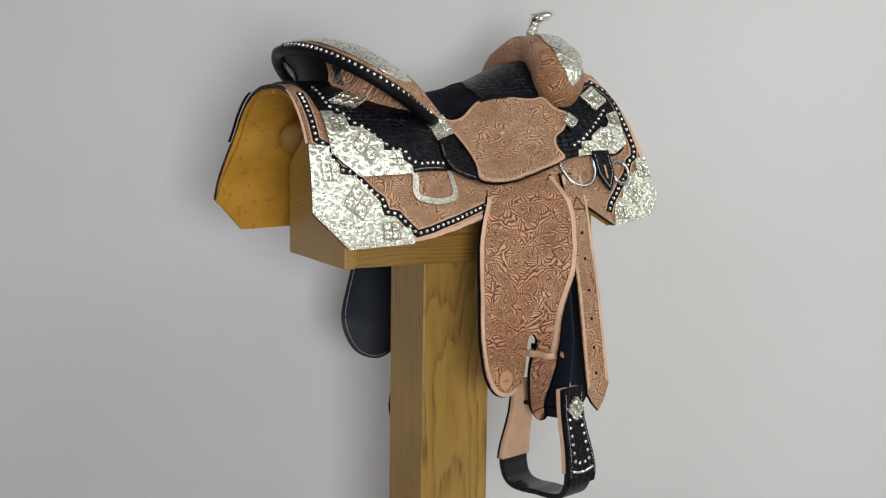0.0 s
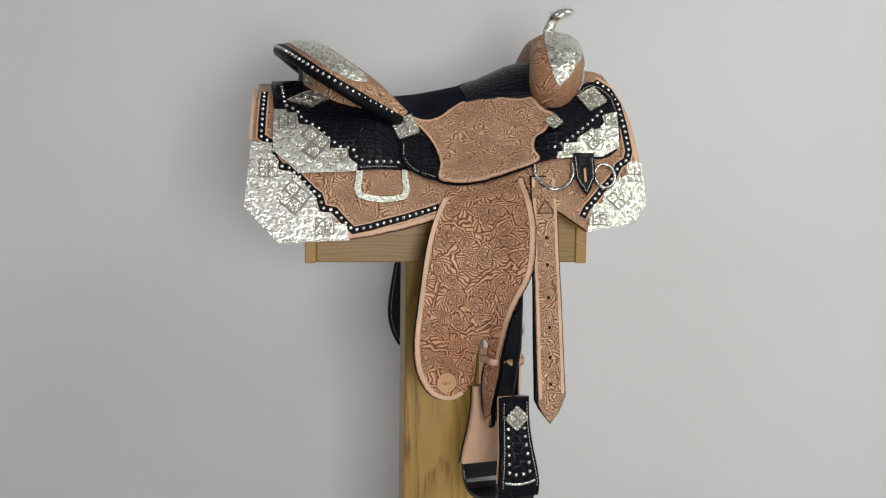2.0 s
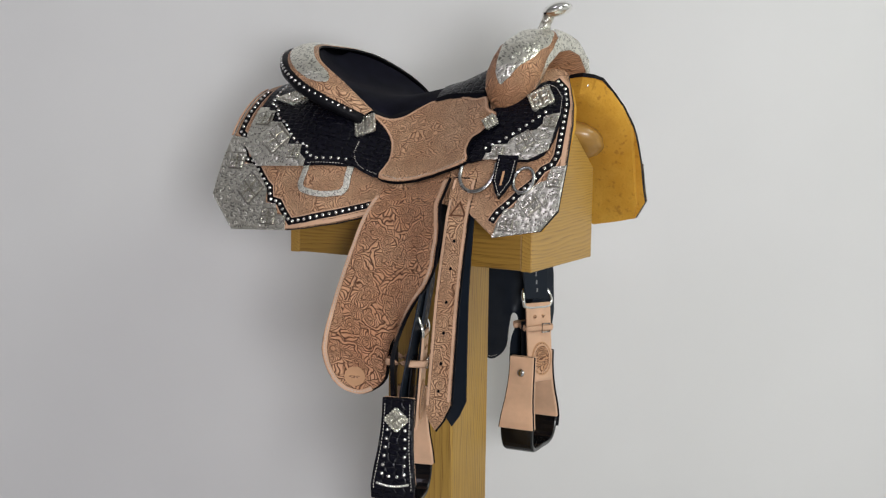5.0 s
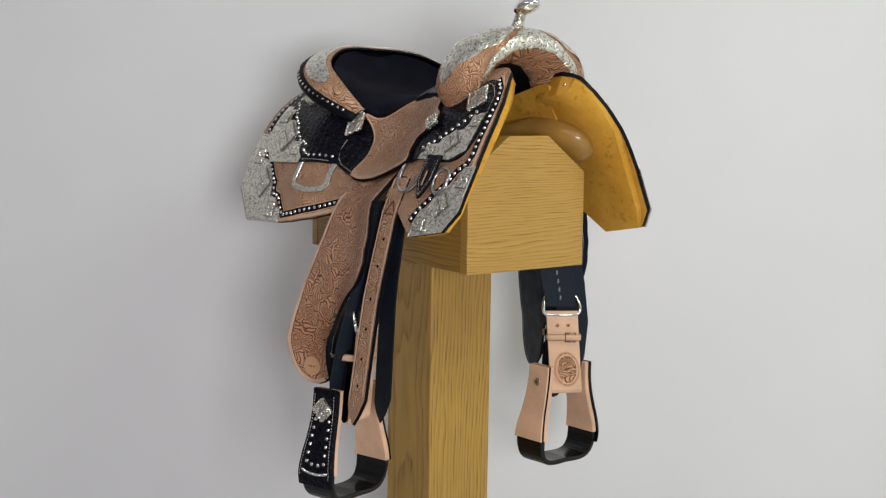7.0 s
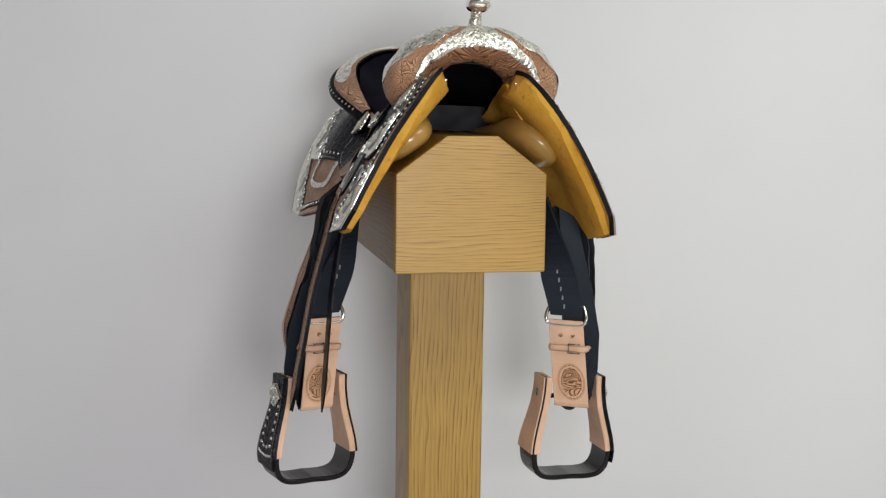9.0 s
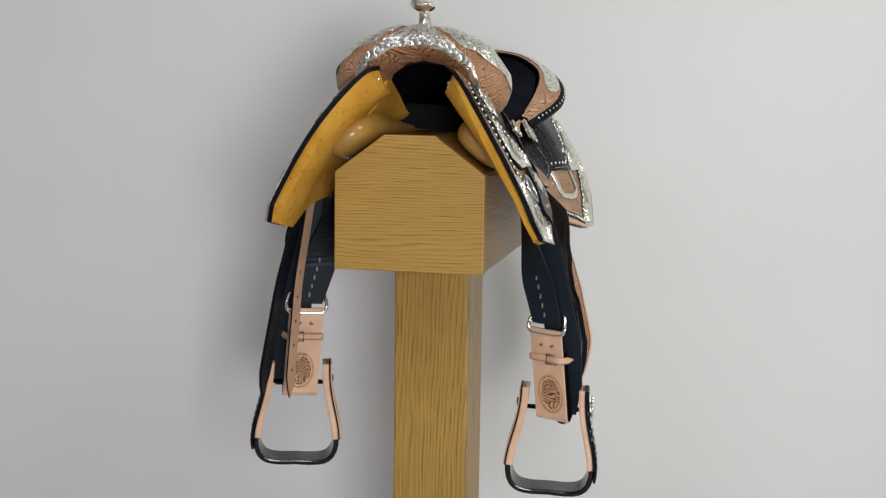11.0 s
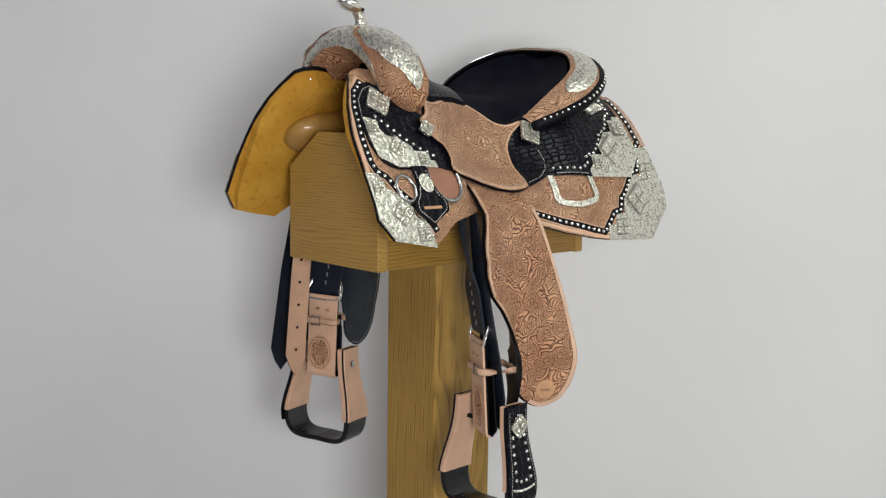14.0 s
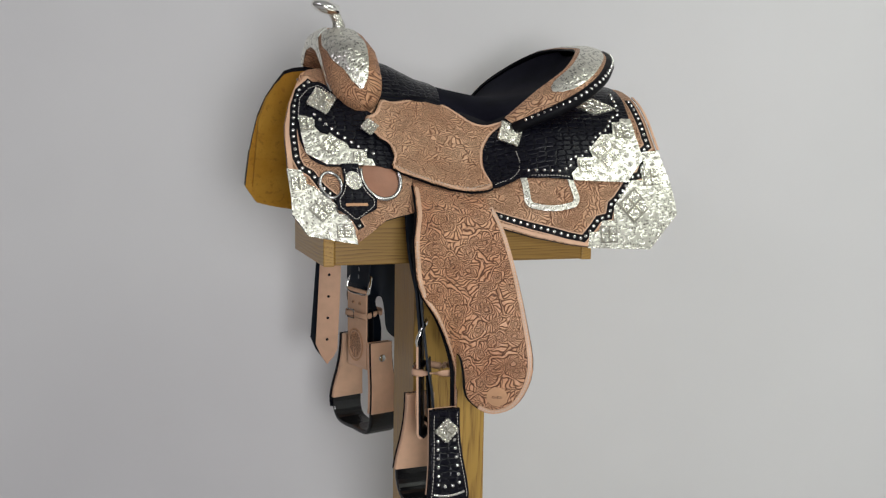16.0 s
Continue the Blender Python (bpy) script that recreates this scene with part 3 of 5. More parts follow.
def skirts():
    for side, word in SIDES:
        edge = laid(SKIRT)
        outline = edge + [(0.284, down(0.284, 1.079)), (0.270, 0.060), (0.250, 0.054), (0.225, 0.058), (0.195, 0.075), (0.15, down(0.15, 1.02)), (0.08, down(0.08, 0.99)), (0.0, down(0.0, 0.965)), (-0.10, down(-0.10, 0.985)), (-0.19, 0.09), (-0.25, 0.05), (-0.262, 0.0), (-0.334, 0.0)]
        sk = plate("skirt", outline, drape, saddle, (TOOLED, BLACK, LINING), 0.008, 0.0, (0.03, 0.02), side, "carved tan skirt with black stepped studded band")
        fleece = [(-0.326, 0.01)] + [(-0.33, s) for _, s in edge[:4]] + [(min(x, 0.322), max(0.0, s - 0.004)) for x, s in edge[4:]] + [(0.282, down(0.282, 1.078)), (0.269, 0.061), (0.250, 0.055), (0.225, 0.059), (0.195, 0.075), (0.15, down(0.15, 1.03)), (0.08, down(0.08, 1.01)), (0.0, down(0.0, 1.0)), (-0.10, down(-0.10, 0.99)), (-0.19, 0.09), (-0.25, 0.05), (-0.262, 0.0)]
        plate("skirt_lining", fleece, lining_surface, sk, (LINING, LINING, LINING), 0.026, -0.0263, (0.012, 0.014), side, "yellow chamois lining", 0)
        for line, mirror in ((BAND_REAR, 0), (BAND_FRONT, 1)):
            way = laid(line)
            plate("band_edge", ribbon(way, 0.0175), drape, sk, (PINK_TAN, BLACK, BLACK), 0.0008, 0.008, (0.03, 0.02), side, "thin tan lines beside the band", 0)
            plate("trim_band", ribbon(way, 0.0125), drape, sk, (BLACK, BLACK, BLACK), 0.0016, 0.0084, (0.03, 0.02), side, "narrow black leather band", 0)
            studs(way, drape, 0.0100, side, sk, 0.0118)
        plate("edge_binding", ribbon(laid([(x - 0.004, z) for x, z in SKIRT[:4]]), 0.005), drape, sk, (PINK_TAN, BLACK, BLACK), 0.0012, 0.008, (0.03, 0.02), side, "plain tan rim", 0)
        plate("edge_binding", ribbon(laid([(x - 0.004, z + 0.004) for x, z in SKIRT[6:12]]), 0.007), drape, sk, (PINK_TAN, BLACK, BLACK), 0.0012, 0.008, (0.03, 0.02), side, "plain tan rim", 0)
        plate("edge_binding", ribbon(laid([(x - 0.005, z - 0.001) for x, z in SKIRT[17:22] + [(0.277, 1.080)]]), 0.008), drape, sk, (PINK_TAN, BLACK, BLACK), 0.0012, 0.008, (0.03, 0.02), side, "plain tan rim", 0)
        for pl, bosses in ((PLATE_REAR, ((-0.312, 0.915, 0.030, 0.030, 0), (-0.270, 0.867, 0.042, 0.042, 40), (-0.218, 0.819, 0.030, 0.028, 0))),
                           (PLATE_FRONT, ((0.319, 0.907, 0.024, 0.024, 0), (0.287, 0.867, 0.030, 0.030, -45), (0.252, 0.833, 0.024, 0.022, 0)))):
            cp = plate("corner_plate", laid(pl), drape, sk, (SILVER, CHROME, CHROME), 0.0022, 0.0082, (0.03, 0.02), side, "engraved silver corner plate with stepped edge", 0.0008)
            rim = laid([(x + (sum(q[0] for q in pl) / len(pl) - x) * 0.03, z + (sum(q[1] for q in pl) / len(pl) - z) * 0.03) for x, z in pl], 0.0105)
            plate("plate_rim", ribbon(rim, 0.0024), drape, cp, (SILVER_FINE, OXIDE, OXIDE), 0.0013, 0.0098, (0.03, 0.02), side, "polished bead along the edge", 0)
            for x, z, a, b, spin in bosses:
                piece("boss", square_boss(a, b), frame_at(drape, x, down(x, z, 0.0105), 0.0105, side, spin * side), cp)


REAR_JOCKEY = [(-0.312, 1.06), (-0.304, 1.014), (-0.304, 0.945), (-0.262, 0.909), (-0.163, 0.912), (-0.06, 0.913)]
RJ_SILVER = [(-0.305, 1.014), (-0.284, 1.014), (-0.281, 1.009), (-0.266, 1.008), (-0.262, 0.989), (-0.239, 0.987), (-0.208, 0.963), (-0.21, 0.949), (-0.18, 0.949), (-0.177, 0.933), (-0.163, 0.923), (-0.163, 0.911), (-0.262, 0.907), (-0.305, 0.945)]
RJ_STUDS = [(-0.293, 1.058), (-0.286, 1.023), (-0.267, 1.015), (-0.254, 0.997), (-0.231, 0.987), (-0.209, 0.965), (-0.191, 0.952), (-0.17, 0.95), (-0.164, 0.933), (-0.143, 0.927), (-0.086, 0.926)]
SEAT_JOCKEY = [(-0.075, 1.006), (-0.047, 0.999), (-0.018, 1.004), (0.012, 1.024), (0.043, 1.041), (0.068, 1.047), (0.103, 1.041), (0.132, 1.039), (0.152, 1.042), (0.166, 1.022), (0.187, 1.011), (0.168, 0.983), (0.15, 0.97), (0.146, 0.95), (0.153, 0.931), (0.106, 0.912), (0.058, 0.897), (0.019, 0.891), (-0.021, 0.897), (-0.017, 0.925), (-0.028, 0.958), (-0.049, 0.984)]
LEAF = [(-0.074, 0.996), (-0.085, 0.96), (-0.086, 0.941), (-0.08, 0.924), (-0.064, 0.91), (-0.021, 0.897), (-0.017, 0.925), (-0.028, 0.958), (-0.049, 0.984)]
FRONT_JOCKEY = [(0.255, 1.072), (0.229, 1.055), (0.205, 1.04), (0.17, 1.02), (0.14, 0.99), (0.135, 0.95), (0.15, 0.930), (0.19, 0.937), (0.264, 0.936), (0.297, 0.959), (0.303, 1.016), (0.298, 1.046), (0.278, 1.066)]
FJ_SILVER = [(0.183, 0.935), (0.186, 0.946), (0.197, 0.948), (0.198, 0.961), (0.221, 0.963), (0.224, 0.971), (0.244, 0.983), (0.265, 0.988), (0.274, 0.998), (0.272, 1.009), (0.29, 1.016), (0.3, 1.016), (0.297, 0.955), (0.265, 0.938)]
FJ_STUDS = [(0.176, 0.952), (0.206, 0.967), (0.238, 0.99), (0.259, 1.007), (0.276, 1.022)]


SEAT_JOCKEY = spline(SEAT_JOCKEY, 3)
LEAF = spline(LEAF, 3)
FRONT_JOCKEY = spline(FRONT_JOCKEY, 3)


def jockeys():
    for side, word in SIDES:
        rj = plate("rear_jockey", laid(REAR_JOCKEY, 0.0135) + [(-0.06, down(-0.06, 0.97, 0.0135)), (-0.10, down(-0.10, 1.0, 0.0135)), (-0.19, 0.085), (-0.235, 0.045), (-0.25, 0.0), (-0.312, 0.0)], drape, saddle, (CROC, BLACK, BLACK), 0.004, 0.0086, (0.03, 0.02), side, "black crocodile-grain rear jockey with studs")
        studs(laid(RJ_STUDS, 0.0135), drape, 0.0126, side, rj, 0.0125)
        sp = plate("silver_plate", laid(RJ_SILVER, 0.0135), drape, rj, (SILVER, CHROME, CHROME), 0.002, 0.0128, (0.03, 0.02), side, "engraved silver plate with stepped edge", 0.0008)
        for x, z, a, b, spin in ((-0.281, 0.993, 0.028, 0.026, 0), (-0.240, 0.957, 0.044, 0.044, 38), (-0.192, 0.934, 0.026, 0.022, 0)):
            piece("boss", square_boss(a, b), frame_at(drape, x, down(x, z, 0.0135), 0.0148, side, spin * side), sp)
        stitches(laid([(-0.16, 0.917), (-0.09, 0.918)], 0.0135), drape, 0.0128, side, rj)
        fj = plate("front_jockey", laid(FRONT_JOCKEY, 0.0135), drape, saddle, (CROC, BLACK, BLACK), 0.004, 0.0086, (0.03, 0.02), side, "black leather front jockey with studs")
        studs(laid(FJ_STUDS, 0.0135), drape, 0.0126, side, fj, 0.0125)
        stitches(laid([(0.297, 0.965), (0.299, 1.016), (0.293, 1.044), (0.275, 1.061), (0.257, 1.066), (0.23, 1.048)], 0.0135), drape, 0.0128, side, fj)
        sp = plate("silver_plate", laid(FJ_SILVER, 0.0135), drape, fj, (SILVER, CHROME, CHROME), 0.002, 0.0128, (0.03, 0.02), side, "engraved silver plate with stepped edge", 0.0008)
        for x, z, a, b, spin in ((0.287, 1.002, 0.022, 0.022, 0), (0.250, 0.968, 0.030, 0.030, -40), (0.207, 0.949, 0.022, 0.018, 0)):
            piece("boss", square_boss(a, b), frame_at(drape, x, down(x, z, 0.0135), 0.0148, side, spin * side), sp)
        sj = plate("seat_jockey", laid(SEAT_JOCKEY, 0.018), drape, saddle, (TOOLED, BLACK, BLACK), 0.004, 0.0150, (0.03, 0.02), side, "carved tan seat jockey")
        plate("edge_layer", grown(laid(SEAT_JOCKEY, 0.018), 0.0018), drape, sj, (BLACK, BLACK, BLACK), 0.002, 0.0131, (0.03, 0.02), side, "black underlayer", 0)
        mid = Vector((0.055, 0.968))
        ring = [tuple(mid + (Vector(p) - mid) * 0.962) for p in SEAT_JOCKEY]
        plate("rim_line", ribbon(laid(ring + ring[:1], 0.018), 0.003), drape, sj, (PINK_TAN, TOOLED, TOOLED), 0.0007, 0.019, (0.03, 0.02), side, "plain tan rim line", 0)
        stitches(laid([(0.150, 0.936), (0.106, 0.917), (0.058, 0.902), (0.019, 0.896), (-0.02, 0.902)], 0.018), drape, 0.0192, side, sj)
        lf = plate("jockey_leaf", laid(LEAF, 0.018), drape, saddle, (CROC, BLACK, BLACK), 0.003, 0.0135, (0.03, 0.02), side, "black crocodile-grain leaf")
        stitches(laid([(-0.081, 0.96), (-0.082, 0.941), (-0.076, 0.926), (-0.062, 0.914), (-0.023, 0.901)], 0.018), drape, 0.0167, side, lf)
        concho(CONCHO_LONG, drape, -0.242, down(-0.242, 1.036, 0.017), 0.0135, side, -8 * side, "engraved silver diamond concho")
        concho(CONCHO_LARGE, drape, -0.078, down(-0.078, 0.986, 0.021), 0.021, side, 12 * side, "beaded silver diamond concho")
        concho(CONCHO_LARGE, drape, 0.257, down(0.257, 1.041, 0.017), 0.0135, side, 12 * side, "beaded silver diamond concho")
        concho(CONCHO_SMALL, drape, 0.182, down(0.182, 0.998, 0.021), 0.021, side, 8 * side, "small beaded silver concho")


skirts()
jockeys()


# ---------------------------------------------------------------- seat, cantle, fork, horn
def table(rows, x):
    a = np.array(rows)
    return [float(np.interp(x, a[:, 0], a[:, i])) for i in range(1, a.shape[1])]


SEAT_ROWS = [
    (-0.245, 0.045, 1.122, 0.009), (-0.22, 0.094, 1.092, 0.030), (-0.18, 0.138, 1.068, 0.027), (-0.13, 0.144, 1.052, 0.010), (-0.09, 0.134, 1.044, -0.018),
    (-0.05, 0.114, 1.048, -0.044), (0.0, 0.096, 1.058, -0.036), (0.06, 0.088, 1.072, -0.028), (0.12, 0.102, 1.100, -0.056), (0.17, 0.102, 1.112, -0.062)]


def seat_surface(x, v, h):
    w, zc, dz = table(SEAT_ROWS, x)
    return x, v * w, zc + dz * abs(v) ** 2.2 + h


def seat():
    edge = [(x, 1.0) for x in np.linspace(-0.245, 0.17, 24)]
    st = plate("seat", edge + [(x, -v) for x, v in edge[::-1]], seat_surface, saddle, (SUEDE, BLACK, BLACK), 0.010, -0.010, (0.018, 0.12), 0, "black suede seat")
    # Added filler block: closes the bright slit under the seat and keeps it dark.
    bm = bmesh.new()
    rows = []
    for x in np.linspace(-0.16, 0.02, 10):
        w = table(SEAT_ROWS, x)[0]
        zt = min(seat_surface(x, 0.07 / w, 0.0)[2], seat_surface(x, 0.0, 0.0)[2]) - 0.016
        rows.append([bm.verts.new(p) for p in ((x, -0.07, zt), (x, 0.07, zt), (x, 0.085, 0.985), (x, 0.0, 0.9825), (x, -0.085, 0.985))])
    for a, b in zip(rows, rows[1:]):
        for k in range(5):
            bm.faces.new((a[k], a[(k + 1) % 5], b[(k + 1) % 5], b[k]))
    bm.faces.new(rows[0][::-1])
    bm.faces.new(rows[-1])
    bmesh.ops.recalc_face_normals(bm, faces=bm.faces[:])
    part("seat_gap_filler", bm, BLACK, st, "black filler block under the seat")
    front = [(0.035, -0.99), (0.028, -0.5), (0.045, 0.0), (0.028, 0.5), (0.035, 0.99), (0.10, 0.99), (0.168, 0.99), (0.168, -0.99), (0.10, -0.99)]
    plate("pommel_cover", front, seat_surface, st, (CROC, BLACK, BLACK), 0.003, 0.0005, (0.018, 0.12), 0, "black crocodile-grain cover behind the fork")


RIM = [(0.0, -0.297, 0.0, 1.130), (0.2, -0.290, 0.062, 1.127), (0.4, -0.268, 0.125, 1.111), (0.6, -0.225, 0.174, 1.081), (0.8, -0.165, 0.184, 1.045), (1.0, -0.085, 0.140, 1.003)]
RIM_IN = [(0.0, -0.240, 0.0, 1.133), (0.2, -0.233, 0.056, 1.132), (0.4, -0.213, 0.102, 1.123), (0.6, -0.177, 0.142, 1.097), (0.8, -0.126, 0.146, 1.061), (1.0, -0.075, 0.128, 1.013)]
RIM_LOW = [(0.0, -0.264, 0.0, 1.060), (0.2, -0.258, 0.055, 1.058), (0.4, -0.238, 0.098, 1.044), (0.6, -0.198, 0.128, 1.024), (0.8, -0.146, 0.138, 1.006), (1.0, -0.082, 0.132, 0.990)]


def on_curve(curve, f):
    c = np.array(curve)
    a = abs(f)
    x, y, z = (float(np.interp(a, c[:, 0], c[:, i])) for i in (1, 2, 3))
    return Vector((x, math.copysign(y, f), z))


def smooth_curve(curve):
    return [tuple(v) for v in _dense(curve)]


def _dense(curve):
    mirror = [(-f, x, -y, z) for f, x, y, z in curve[:0:-1]] + list(curve)
    p = [Vector(r) for r in mirror]
    out = []
    for i in range(len(p) - 1):
        a, b, c, d = p[max(i - 1, 0)], p[i], p[i + 1], p[min(i + 2, len(p) - 1)]
        for k in range(6):
            u = k / 6
            out.append(0.5 * (2 * b + (c - a) * u + (2 * a - 5 * b + 4 * c - d) * u * u + (3 * b - a - 3 * c + d) * u ** 3))
    out.append(p[-1])
    return [r for r in out if r[0] >= -1e-6]


RIM, RIM_IN, RIM_LOW = smooth_curve(RIM), smooth_curve(RIM_IN), smooth_curve(RIM_LOW)


def rim_surface(f, k, h):
    a, b = on_curve(RIM_IN, f), on_curve(RIM, f)
    p = a.lerp(b, k)
    t = on_curve(RIM, min(1, f + 0.02)) - on_curve(RIM, max(-1, f - 0.02))
    n = t.cross(b - a).normalized()
    n = n if n.z > 0 else -n
    return tuple(p + n * (h + 0.006 * math.sin(math.pi * min(max(k, 0), 1))))


def back_surface(f, k, h):
    a, b = on_curve(RIM, f), on_curve(RIM_LOW, f)
    p = a.lerp(b, k)
    inward = Vector((-0.10 - p.x, -p.y, 0)).normalized()
    return tuple(p + inward * (0.016 * math.sin(math.pi * min(max(k, 0), 1)) - h))


def cantle():
    fs = [f for f in np.linspace(-1, 1, 41)]
    ct = plate("cantle", [(f, 0.0) for f in fs] + [(f, 1.0) for f in fs[::-1]], rim_surface, saddle, (TOOLED, BLACK, BLACK), 0.004, 0.0, (0.05, 0.2), 0, "raised cantle with carved tan rim")
    sil = [(f, 0.14) for f in np.linspace(-0.66, 0.66, 28)] + [(0.72, 0.18), (0.765, 0.32), (0.785, 0.52), (0.765, 0.72), (0.72, 0.84)] + [(f, 0.88) for f in np.linspace(0.66, -0.66, 28)] + [(-0.72, 0.84), (-0.765, 0.72), (-0.785, 0.52), (-0.765, 0.32), (-0.72, 0.18)]
    plate("cantle_plate", sil, rim_surface, ct, (SILVER, CHROME, CHROME), 0.002, 0.0041, (0.05, 0.2), 0, "engraved silver cantle plate")
    roll = [on_curve(RIM, f) + Vector((-0.003, 0, -0.006)) for f in np.linspace(-1, 1, 61)]
    part("binding", tube(roll, 0.0115, 10), BLACK, ct, "rolled black leather binding")
    for side in (-1, 1):
        line = [on_curve(RIM, side * f) for f in np.linspace(0.02, 0.97, 40)]
        for p in along(line, 0.0112):
            out = Vector((p.x + 0.13, p.y, 0)).normalized()
            n = (out * 0.75 + Vector((0, 0, 0.55))).normalized()
            piece("stud", STUD, Matrix.Translation(p + Vector((-0.003, 0, -0.006)) + n * 0.0112) @ n.to_track_quat("Z", "Y").to_matrix().to_4x4(), ct)
    part_outline = [(f, 0.02) for f in fs] + [(f, 1.0) for f in fs[::-1]]
    bk = plate("cantle_back", part_outline, back_surface, saddle, (BLACK, BLACK, BLACK), 0.004, 0.0, (0.05, 0.15), 0, "black leather back of the cantle")
    for side in (-1, 1):
        pan = [(0.30, 0.22), (0.36, 0.13), (0.5, 0.12), (0.7, 0.12), (0.95, 0.14), (0.95, 0.92), (0.7, 0.95), (0.5, 0.95), (0.34, 0.95), (0.28, 0.8)]
        plate("back_panel", [(f * side, k) for f, k in pan], back_surface, bk, (TOOLED, BLACK, BLACK), 0.003, 0.0042, (0.05, 0.15), 0, "carved tan panel")
        badge = [(0.33, 0.25), (0.43, 0.25), (0.41, 0.5), (0.43, 0.78), (0.33, 0.78), (0.35, 0.5)]
        plate("silver_badge", [(f * side, k) for f, k in badge], back_surface, bk, (SILVER_FINE, CHROME, CHROME), 0.002, 0.0073, (0.05, 0.15), 0, "small silver badge")


ARCH = [(0.0, 0.0, 1.133, 0.032, 0.042, 0.207), (0.3, 0.045, 1.127, 0.034, 0.046, 0.204), (0.6, 0.086, 1.102, 0.041, 0.049, 0.199), (0.8, 0.106, 1.068, 0.046, 0.047, 0.194),
        (0.9, 0.113, 1.048, 0.040, 0.040, 0.190), (0.96, 0.117, 1.031, 0.028, 0.028, 0.187), (0.99, 0.120, 1.019, 0.013, 0.014, 0.186), (1.0, 0.121, 1.015, 0.002, 0.002, 0.186)]


def fork_surface(t, deg, h):
    a = abs(t)
    y, z, r, d, xc = table(ARCH, a)
    y0, z0, *_ = table(ARCH, max(0, a - 0.03))
    y1, z1, *_ = table(ARCH, min(1, a + 0.03))
    tan = Vector((y1 - y0, z1 - z0)).normalized()
    n = Vector((-tan.y, tan.x))
    n = n if n.x + n.y > 0 else -n
    f = radians(deg)
    q = 0.85
    c, s = math.copysign(abs(math.cos(f)) ** q, math.cos(f)), math.copysign(abs(math.sin(f)) ** q, math.sin(f))
    rr = r * (1.0 if c >= 0 else 0.72 - 0.45 * s)
    py, pz, px = y + (rr + h) * c * n.x, z + (rr + h) * c * n.y, xc + (d + h) * s
    return px + 0.10 * (pz - 1.1) * -0.2, math.copysign(py, t) if t else 0.0, pz


def fork():
    ts = [-1, -0.985, -0.96, -0.93, -0.9] + list(np.linspace(-0.85, 0.85, 31)) + [0.9, 0.93, 0.96, 0.985, 1]
    bm = bmesh.new()
    rings = [[bm.verts.new(fork_surface(t if abs(t) > 1e-6 else 1e-6, 15 * k, 0)) for k in range(24)] for t in ts]
    for a, b in zip(rings, rings[1:]):
        for k in range(24):
            bm.faces.new((a[k], a[(k + 1) % 24], b[(k + 1) % 24], b[k]))
    bm.faces.new(rings[0])
    bm.faces.new(rings[-1][::-1])
    bmesh.ops.recalc_face_normals(bm, faces=bm.faces[:])
    fk = part("fork", bm, TOOLED_ARCH, saddle, "carved tan swell fork", smooth=True)
    half = [(0.0, 18.0), (0.08, 22.0), (0.16, 42.0), (0.26, 62.0), (0.40, 74.0), (0.58, 80.0), (0.75, 86.0), (0.86, 92.0), (0.88, 108.0), (0.80, 112.0), (0.6, 112.0), (0.4, 108.0), (0.2, 105.0), (0.0, 104.0)]
    band = half + [(-t, f) for t, f in half[-2:0:-1]]
    plate("gullet_plate", band, fork_surface, fk, (SILVER_ARCH, CHROME, CHROME), 0.0025, 0.0002, (0.05, 12), 0, "engraved silver gullet plate", 0.0006)
    for side in (-1, 1):
        drop = spline([(0.17, -2), (0.19, 30), (0.34, 57), (0.50, 62), (0.62, 52), (0.73, 36), (0.83, 18), (0.885, 6), (0.89, 2), (0.87, -3), (0.78, -14), (0.6, -23), (0.4, -24), (0.24, -18)], 3)
        plate("swell_plate", [(max(0.02, t) * side, f) for t, f in drop], fork_surface, fk, (SILVER_ARCH, CHROME, CHROME), 0.0022, 0.0002, (0.05, 12), 0, "engraved silver swell plate", 0.0006)
    collar = tube([(0.200, 0, 1.152), (0.200, 0, 1.162)], [0.026, 0.016], 20)
    part("horn_collar", collar, TAN, fk, "tan leather collar", smooth=True)
    hn = part("horn", tube([(0.199, 0, 1.157), (0.199, 0, 1.166), (0.203, 0, 1.179), (0.209, 0, 1.192), (0.212, 0, 1.200)], [0.0155, 0.0115, 0.0095, 0.010, 0.013], 20), SILVER_FINE, saddle, "polished silver horn")
    bm = bmesh.new()
    bmesh.ops.create_uvsphere(bm, u_segments=24, v_segments=14, radius=1)
    for v in bm.verts:
        x, y, z = v.co
        v.co = (x * 0.028, y * 0.0225, z * 0.0125 - 0.002 * (x * x + y * y))
    bmesh.ops.transform(bm, matrix=pose(0.223, 0.0, 1.201, 0, -16, 0), verts=bm.verts)
    part("horn_cap", bm, CHROME, hn, "oval polished silver cap", smooth=True)


seat()
cantle()
fork()


